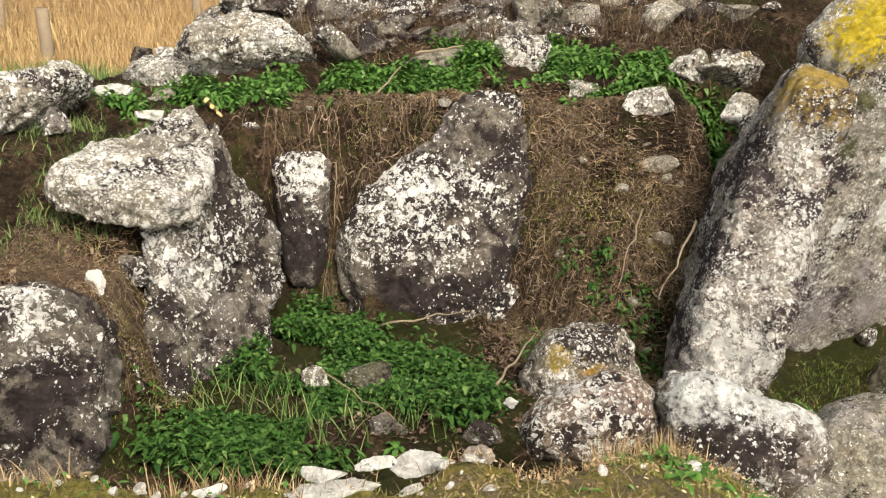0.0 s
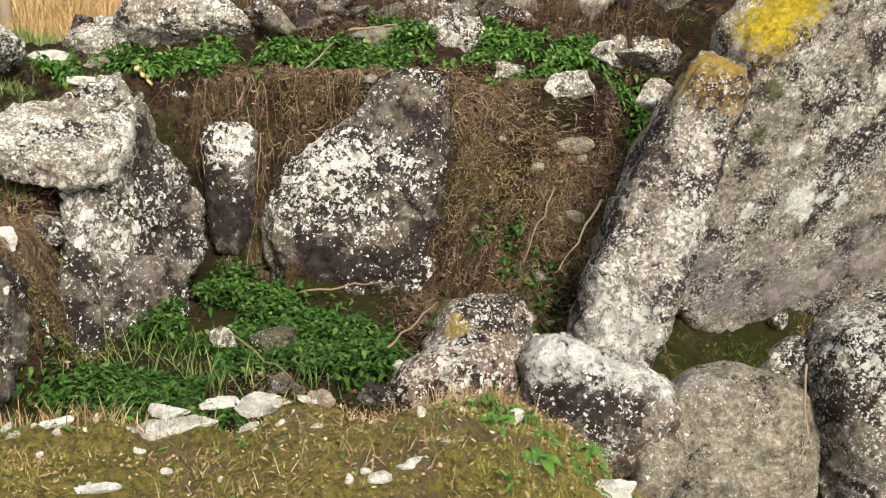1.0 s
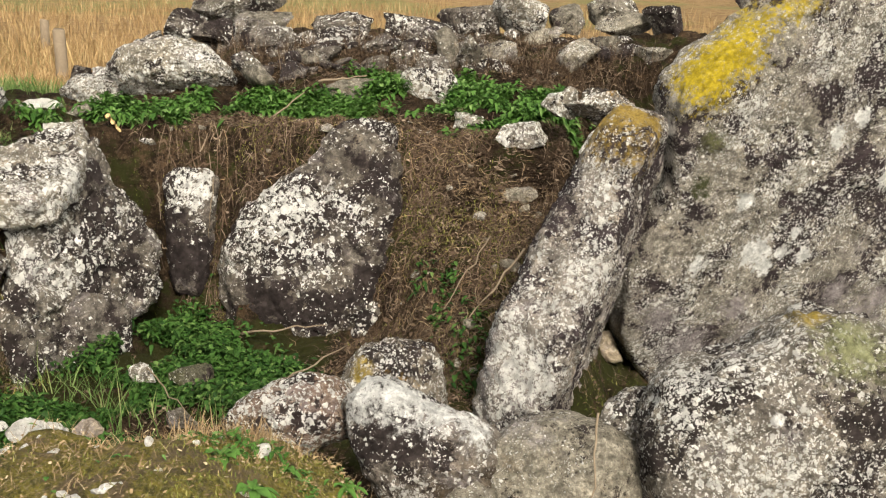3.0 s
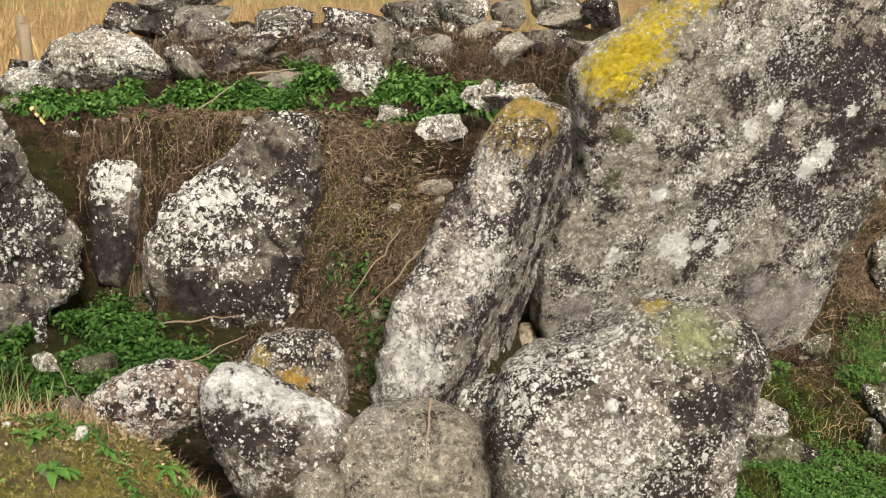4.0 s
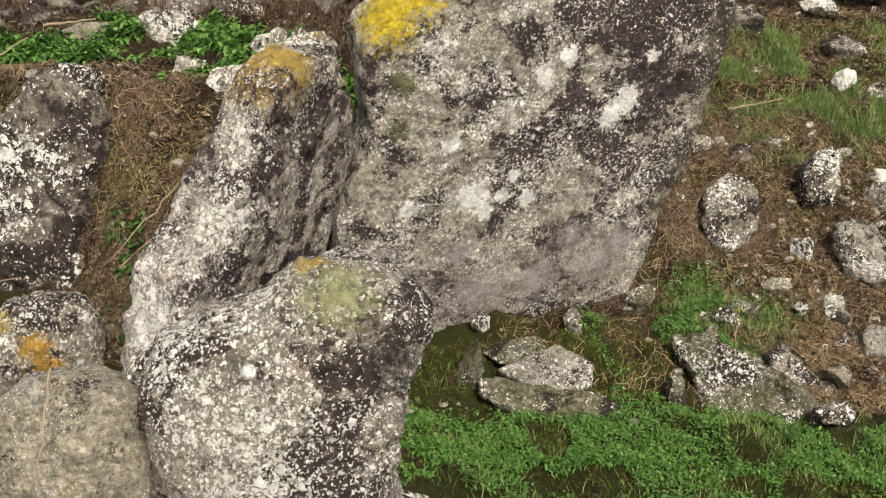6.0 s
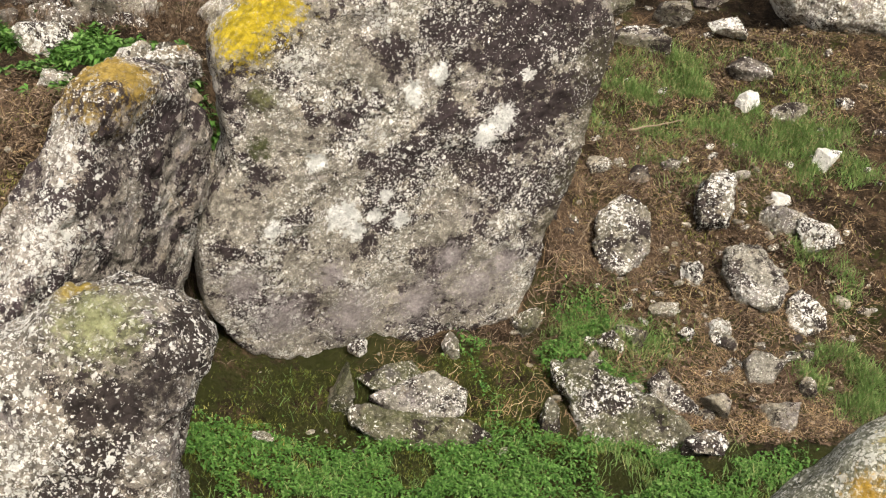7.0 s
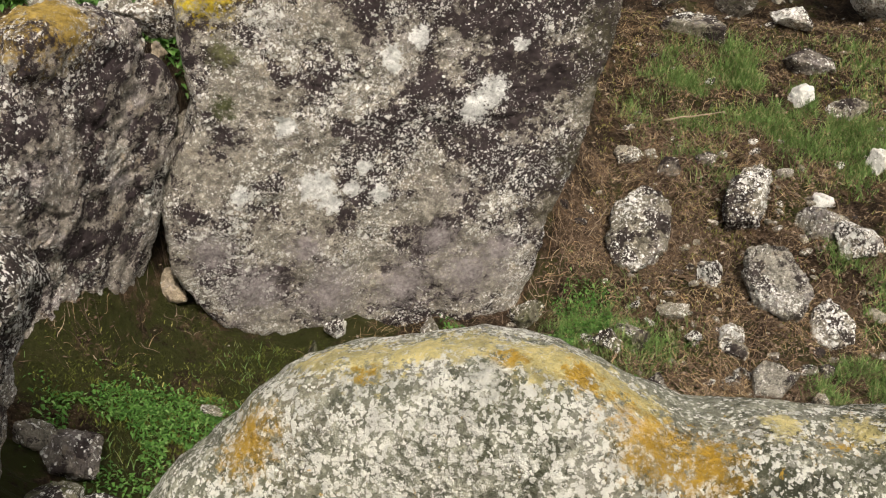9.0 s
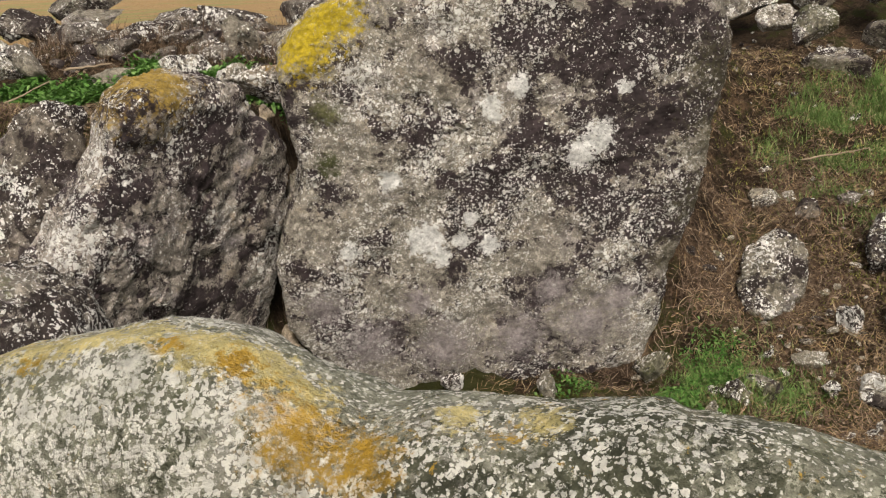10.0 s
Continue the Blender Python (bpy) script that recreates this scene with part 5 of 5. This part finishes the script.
leaves("rim_weeds", "bright green broad-leaved weeds along the mound top", "weeds", leaf_mat,
       [(-1.0, 7.45, 0.75, 0.4, 3), (-0.1, 7.75, 0.5, 0.22, 1.6), (0.75, 8.2, 0.55, 0.3, 2), (1.55, 7.7, 0.55, 0.42, 3), (2.3, 8.1, 0.5, 0.2, 1.2), (-1.7, 7.0, 0.3, 0.25, 0.7), (0.35, 7.55, 0.3, 0.2, 1.0)], 26000, 0.080, 0.036, 0.10, 23, gap=0.05)
leaves("hollow_weeds", "small green weeds in the hollow", "weeds", leaf_mat,
       [(2.5, 5.5, 0.35, 0.4, 1), (3.0, 5.8, 0.5, 0.45, 2), (3.8, 5.9, 0.7, 0.45, 2), (4.5, 6.4, 0.6, 0.5, 1.6), (4.6, 7.05, 0.5, 0.3, 1), (5.0, 7.5, 0.4, 0.3, 1.2), (5.25, 7.05, 0.3, 0.25, 1.2), (3.4, 5.1, 0.9, 0.4, 1.2), (4.7, 5.5, 0.8, 0.5, 2.4), (5.6, 5.8, 0.7, 0.5, 3.2), (3.9, 5.7, 0.7, 0.4, 2), (5.2, 7.25, 0.35, 0.3, 1.5)], 46000, 0.034, 0.018, 0.045, 24, gap=-0.12)
blades("hollow_grass", "thin green grass in the hollow", "grass", grass_mat,
       [(3.4, 5.4, 1.0, 0.7, 2), (4.5, 5.7, 0.9, 0.9, 2), (5.5, 5.8, 0.7, 0.6, 4.5), (5.2, 7.4, 0.5, 0.5, 1.2), (3.5, 6.6, 1.2, 0.3, 0.6)], 11000, 0.08, 0.0042, 0.8, 25, bare=-0.5)
blades("slope_grass", "green grass tufts on the rubble slope", "grass", grass_mat,
       [(6.0, 10.2, 0.5, 0.5, 2.2), (6.9, 9.5, 0.65, 0.35, 2.6), (6.4, 9.9, 0.5, 0.35, 1.6), (7.3, 9.1, 0.4, 0.4, 1.2), (6.75, 7.0, 0.3, 0.3, 1.6), (6.85, 7.9, 0.25, 0.35, 1.6), (5.05, 7.5, 0.35, 0.25, 0.3), (5.6, 9.7, 0.4, 0.6, 1.0), (7.2, 10.3, 0.6, 0.4, 0.6), (6.2, 9.2, 0.7, 0.5, 0.8), (5.2, 7.3, 0.5, 0.3, 0.5)], 62000, 0.10, 0.006, 0.9, 26, bare=-0.6)
blades("rim_grass", "long grass beside the flat slab", "grass", grass_mat,
       [(-1.8, 6.7, 0.5, 0.4, 2), (-2.0, 5.9, 0.5, 0.5, 2), (-2.3, 7.4, 0.6, 0.5, 1), (-1.5, 6.4, 0.2, 0.3, 1)], 7000, 0.085, 0.005, 0.9, 27, bare=-0.45)
leaves("turf_weeds", "small green weeds in the mossy turf", "weeds", leaf_mat,
       [(0.78, 2.62, 0.2, 0.07, 2), (0.95, 2.5, 0.12, 0.08, 1.4), (0.7, 2.2, 0.09, 0.06, 1), (1.15, 2.75, 0.12, 0.1, 1), (0.2, 2.3, 1.0, 0.4, 0.8), (-0.7, 2.4, 0.3, 0.2, 0.5)], 900, 0.036, 0.016, 0.025, 40)
blades("turf_grass", "short mossy turf in the foreground", "turf", moss_mat,
       [(0.3, 1.9, 1.7, 0.85, 3), (1.0, 2.6, 0.6, 0.5, 1.2), (-0.8, 2.3, 0.9, 0.5, 1)], 22000, 0.018, 0.003, 0.9, 28, bare=-0.6)
blades("turf_straw", "dry straw on the foreground turf", "dry grass", straw_mat,
       [(0.3, 2.0, 1.8, 0.9, 3), (0.7, 2.85, 0.6, 0.25, 2.6), (-0.6, 2.75, 0.9, 0.2, 1.8), (1.3, 2.9, 0.4, 0.35, 1)], 26000, 0.055, 0.0017, 1.1, 29)
blades("turf_edge_tufts", "dry upright tufts along the turf edge", "dry grass", straw_mat,
       [(0.55, 2.7, 0.3, 0.1, 2), (-0.45, 2.6, 0.8, 0.08, 1.2), (0.72, 3.12, 0.28, 0.2, 2.4), (1.35, 3.0, 0.3, 0.1, 1)], 3800, 0.085, 0.003, 0.5, 30)
blades("bank_litter", "tangle of dead brown stems on the bank", "dead stems", stem_mat,
       [(1.3, 6.2, 0.8, 0.8, 3), (0.2, 7.1, 1.3, 0.4, 2.4), (-0.3, 6.9, 0.5, 0.4, 1), (0.5, 8.6, 2.4, 0.7, 2.5), (-1.8, 5.2, 0.5, 0.5, 1.0), (2.2, 7.4, 0.7, 0.6, 1), (-1.75, 5.3, 0.35, 0.5, 1.4)], 40000, 0.12, 0.0034, 1.2, 31)
blades("pale_litter", "pale dry stems strewn over the bank", "dead stems", straw_mat,
       [(1.3, 6.1, 0.8, 0.8, 3), (0.2, 7.1, 1.2, 0.35, 2), (0.5, 8.6, 2.2, 0.6, 1.3), (1.6, 5.4, 0.25, 0.6, 1), (-1.75, 5.2, 0.35, 0.5, 1.6)], 4200, 0.16, 0.0022, 1.2, 32)
blades("slope_moss", "olive moss and short dry grass over the slope", "moss", moss_mat,
       [(6.4, 10.2, 1.6, 1.4, 4), (5.6, 8.8, 0.6, 1.0, 1.2), (6.4, 8.2, 1.0, 0.8, 0.8), (2.6, 6.2, 0.5, 0.5, 0.6), (1.2, 6.1, 0.6, 0.6, 2.6), (-0.4, 6.9, 0.7, 0.3, 1.4), (0.9, 6.7, 0.5, 0.4, 1.4), (-1.3, 5.2, 0.2, 0.6, 1.4)], 62000, 0.03, 0.005, 0.8, 37, bare=-0.45)
blades("hollow_moss", "dark green moss over the hollow floor", "moss", dark_moss_mat,
       [(2.5, 5.8, 0.5, 0.6, 1.2), (3.4, 6.1, 1.0, 0.7, 2), (4.5, 6.4, 0.9, 0.6, 2), (5.1, 7.2, 0.7, 0.5, 1.2), (3.6, 6.75, 1.2, 0.3, 1.2), (4.9, 5.5, 1.0, 0.6, 1.6)], 48000, 0.024, 0.006, 0.9, 39, bare=-0.7)
blades("slope_litter", "dead stems and roots over the rubble slope", "dead stems", stem_mat,
       [(6.0, 8.0, 1.2, 1.4, 3), (6.4, 10.4, 1.9, 1.6, 3.5), (5.3, 8.6, 0.6, 0.8, 1.6), (6.0, 6.7, 0.9, 0.4, 1), (4.6, 7.6, 0.6, 0.5, 0.8)], 32000, 0.14, 0.0036, 1.15, 33)
blades("slope_straw", "pale dry stems over the rubble slope", "dead stems", straw_mat,
       [(6.0, 8.0, 1.3, 1.5, 3), (6.4, 10.4, 1.9, 1.6, 3.5), (4.3, 6.9, 1.2, 0.4, 0.7), (6.2, 6.7, 0.6, 0.4, 1)], 17000, 0.14, 0.003, 1.15, 34)
blades("rim_brush", "dry brown brush between the rim stones", "dry brush", stem_mat,
       [(0.4, 8.7, 2.0, 0.4, 3), (-1.2, 8.5, 0.8, 0.4, 1), (2.2, 8.6, 0.6, 0.5, 1)], 5500, 0.20, 0.004, 0.7, 38)
blades("field_grass", "standing dry straw of the field behind the mound", "dry grass", field_mat,
       [(-4.0, 13.2, 4.0, 2.0, 3), (-4.0, 18.0, 7.0, 3.5, 3), (1.0, 14.6, 4.0, 1.6, 1.2), (-4.0, 26.0, 12.0, 6.0, 2)], 46000, 0.30, 0.014, 0.5, 35, lump=False)
blades("field_edge_grass", "green and straw grass at the field edge", "grass", grass_mat,
       [(-3.6, 10.6, 1.4, 0.8, 2), (-3.0, 9.6, 0.8, 0.5, 1.0), (-2.8, 8.8, 0.5, 0.4, 0.5)], 6000, 0.16, 0.009, 0.6, 36)


def flakes(name, label, mat, patches, count, size, seed):
    """Dead leaves and bits of bark lying about: small curled flakes."""
    rng = np.random.default_rng(seed)
    x, y = in_patches(rng, patches, count)
    z = height(x, y) + rng.uniform(0.004, 0.03, count)
    L, W = size * rng.lognormal(0, 0.4, count), size * rng.lognormal(-0.7, 0.4, count)
    a, b = rng.uniform(-0.8, 0.8, count), rng.uniform(-0.8, 0.8, count)
    e = np.array([[-1, -0.6], [0, -1], [1, -0.3], [0.7, 0.7], [-0.6, 0.9]])
    lx, ly = L[:, None] * e[:, 0], W[:, None] * e[:, 1]
    lz = lx * np.tan(a)[:, None] * 0.6 + ly * np.tan(b)[:, None] * 0.6
    v = turned(np.stack([lx, ly, lz], axis=-1), x, y, z, rng.uniform(0, 2 * math.pi, count)).reshape(-1, 3)
    return tagged(new(name, mesh_of(name, v, (np.arange(count)[:, None] * 5 + np.arange(5)), mat, False)), label, "leaf litter", kind="stuff")


flakes("bank_leaf_litter", "dead leaves and crumbs on the bank", stem_mat,
       [(1.3, 6.2, 0.8, 0.8, 3), (0.2, 7.2, 1.3, 0.4, 2.4), (0.5, 8.7, 2.4, 0.6, 2.5), (-1.7, 5.2, 0.5, 0.5, 1.2), (0.3, 5.2, 1.0, 0.8, 1.0)], 22000, 0.013, 61)
flakes("slope_leaf_litter", "dead leaves and crumbs on the rubble slope", stem_mat,
       [(6.0, 8.0, 1.3, 1.4, 3), (6.4, 10.4, 1.9, 1.6, 3), (5.8, 6.7, 0.9, 0.4, 0.8)], 24000, 0.014, 62)
flakes("turf_leaf_litter", "dry bits of straw and leaf on the turf", straw_mat,
       [(0.3, 2.0, 1.7, 0.8, 3), (0.7, 2.8, 0.6, 0.3, 1.4)], 8000, 0.0048, 63)


def tube(points, radii, sides=7):
    """A bent round stick through a few points."""
    pts = [Vector(p) for p in points]
    v, f = [], []
    for i, p in enumerate(pts):
        d = (pts[min(i + 1, len(pts) - 1)] - pts[max(i - 1, 0)]).normalized()
        a = d.orthogonal().normalized()
        b = d.cross(a)
        for k in range(sides):
            t = 2 * math.pi * k / sides
            v.append(p + (a * math.cos(t) + b * math.sin(t)) * radii[i])
    for i in range(len(pts) - 1):
        for k in range(sides):
            f.append([i * sides + k, i * sides + (k + 1) % sides, (i + 1) * sides + (k + 1) % sides, (i + 1) * sides + k])
    f.append(list(range(sides))[::-1])
    f.append([len(v) - sides + k for k in range(sides)])
    return [p[:] for p in v], f


def stick(label, ends, radius, mat, seed, sag=0.0, name="twig", loose=0.015):
    """A dead branch from end to end, kinked a little, resting on the ground."""
    rng = np.random.default_rng(seed)
    a, b = np.array(ends[0], float), np.array(ends[1], float)
    pts = []
    for s in np.linspace(0, 1, 9):
        p = a + (b - a) * s + rng.normal(0, 0.5 * loose, 3) * (0.2 + math.sin(math.pi * s))
        p[2] += -sag * math.sin(math.pi * s)
        pts.append(p)
    v, f = tube(pts, [0.7 * radius * (1 - 0.55 * s) for s in np.linspace(0, 1, 9)])
    return tagged(new(name, mesh_of(name, v, f, mat)), label, "twig")


def on_ground(x, y, up=0.02):
    return (x, y, float(height(np.array([x]), np.array([y]))[0]) + up)

stick("pale dead twig lying across the weeds", ((-0.27, 7.1, 0.98), (0.0, 7.65, 1.21)), 0.014, wood_mat, 1, name="twig", loose=0.015)
stick("dead branch lying on weeds", ((0.1, 7.7, 1.29), (0.46, 7.8, 1.33)), 0.016, wood_mat, 2, name="twig", loose=0.015)
stick("split yellow piece of wood stuck in weeds", ((-1.3, 7.0, 1.09), (-1.19, 6.95, 0.98)), 0.03, pale_mat, 3, name="wood_splinter", loose=0.0)
stick("long bramble stem across the bank", ((1.67, 5.75, 0.5), (1.36, 5.3, 0.21)), 0.012, wood_mat, 4, name="twig", loose=0.015)
stick("dead stem across the bank", ((1.46, 6.2, 0.47), (1.2, 5.6, 0.16)), 0.008, wood_mat, 5, name="twig", loose=0.015)
stick("dry stem at the foot of the standing stone", ((-0.18, 6.2, -0.24), (0.4, 6.2, -0.16)), 0.012, wood_mat, 6, name="twig", loose=0.015)
stick("dead stem in front of a boulder", ((1.89, 3.1, 0.59), (1.87, 2.95, 0.23)), 0.007, wood_mat, 7, name="twig", loose=0.015)
stick("dead stem against the boulder", ((0.43, 4.5, 0.08), (0.69, 5.2, 0.06)), 0.01, wood_mat, 8, name="twig", loose=0.015)
stick("thin dead stem beside the small upright stone", ((-0.82, 6.6, 0.69), (-0.78, 6.5, 0.45)), 0.006, wood_mat, 9, name="twig", loose=0.015)
stick("dead stem beside the small upright stone", ((-0.42, 6.55, 0.73), (-0.44, 6.45, 0.35)), 0.006, wood_mat, 10, name="twig", loose=0.015)
stick("pale bare root across the slope", ((5.53, 9.3, 0.45), (6.03, 9.4, 0.54)), 0.012, wood_mat, 11, name="twig", loose=0.015)
stick("bare root across the slope", ((5.1, 8.2, -0.07), (4.98, 8.0, -0.24)), 0.008, wood_mat, 12, name="twig", loose=0.015)
stick("dead stem on chamber floor", ((-0.48, 5.2, -0.1), (-0.05, 4.6, -0.13)), 0.008, wood_mat, 13, name="twig", loose=0.015)


# ---- fence posts in the field ----
def fence_post(x, y, r, h, lean, seed):
    z = float(height(np.array([x]), np.array([y]))[0])
    root = new("fence_post")
    root.matrix_world = pose(x, y, z, lean, 0, seed * 40)
    rng = np.random.default_rng(seed)
    v, f = tube([(0, 0, -0.3), (0, 0, 0.2), (0.005, 0, h * 0.5), (0.0, 0.004, h - 0.02), (0, 0, h)], [r, r, r * 0.97, r * 0.96, r * 0.86], 14)
    p = new("post", mesh_of("post", v, f, wood_mat))
    p.parent = root
    v, f = tube([(r, 0, h * 0.8), (r * 2.2, 0.1, h * 0.4), (r * 3.0, 0.2, 0.0)], [0.012] * 3, 6)
    w = new("tie_rope", mesh_of("tie_rope", v, f, pale_mat))
    w.parent = root
    return tagged(root, "weathered round wooden fence post in the straw field", "fence post", group="fence posts")

fence_post(-4.86, 14.56, 0.09, 0.85, -1.5, 1)
fence_post(-4.02, 20.70, 0.09, 0.80, 0.0, 2)
fence_post(-7.48, 19.96, 0.09, 0.60, 1.5, 3)


# ---- broad-leaved rosettes ----
def rosette(label, x, y, count, length, seed):
    """A dock plant: a ring of long leaves, each its own blade."""
    rng = np.random.default_rng(seed)
    root = new("dock_plant")
    root.matrix_world = pose(x, y, float(height(np.array([x]), np.array([y]))[0]) - 0.01)
    for i in range(count):
        L, W = length * rng.uniform(0.65, 1.15), length * rng.uniform(0.26, 0.36)
        yaw, tilt = 2 * math.pi * (i + rng.uniform(-0.3, 0.3)) / count, rng.uniform(0.1, 0.9)
        v, f = [], []
        for j in range(8):
            s = j / 7
            wv = W * 0.5 * (math.sin(math.pi * min(1.0, s * 0.93 + 0.05)) ** 0.7) * (0.25 if s < 0.12 else 1.0)
            wavy = 0.05 * L * math.sin(9 * s + i)
            for e in (-1, -0.5, 0, 0.5, 1):
                lx, ly = L * s * math.cos(tilt), e * wv
                lz = L * (s * math.sin(tilt) - 0.62 * s * s) + abs(e) * wv * 0.35 + wavy * e
                v.append((lx * math.cos(yaw) - ly * math.sin(yaw), lx * math.sin(yaw) + ly * math.cos(yaw), lz + 0.02))
        for j in range(7):
            for k in range(4):
                f.append([j * 5 + k, j * 5 + k + 1, j * 5 + k + 6, j * 5 + k + 5])
        lf = new("leaf", mesh_of("leaf", v, f, leaf_mat))
        lf.parent = root
    return tagged(root, label, "weed", group="dock plants")

rosette("broad-leaved green dock plant", 0.75, 2.45, 9, 0.09, 1)
rosette("broad-leaved green dock plant", 0.86, 2.35, 10, 0.09, 2)
rosette("broad-leaved green dock plant", 0.64, 2.75, 7, 0.07, 3)
rosette("broad-leaved green dock plant", 0.73, 1.95, 7, 0.07, 4)
rosette("broad-leaved green dock plant", 1.07, 2.70, 6, 0.07, 5)
rosette("broad-leaved green dock plant", 1.16, 7.15, 12, 0.16, 6)
rosette("broad-leaved green dock plant", 1.31, 7.25, 10, 0.15, 7)
rosette("broad-leaved green dock plant", 1.58, 7.40, 10, 0.16, 8)
rosette("broad-leaved green dock plant", 0.85, 7.50, 9, 0.14, 9)
rosette("broad-leaved green dock plant", 0.33, 7.50, 9, 0.14, 10)
rosette("broad-leaved green dock plant", -0.04, 4.50, 7, 0.10, 11)
rosette("broad-leaved green dock plant", 0.90, 2.60, 6, 0.07, 12)
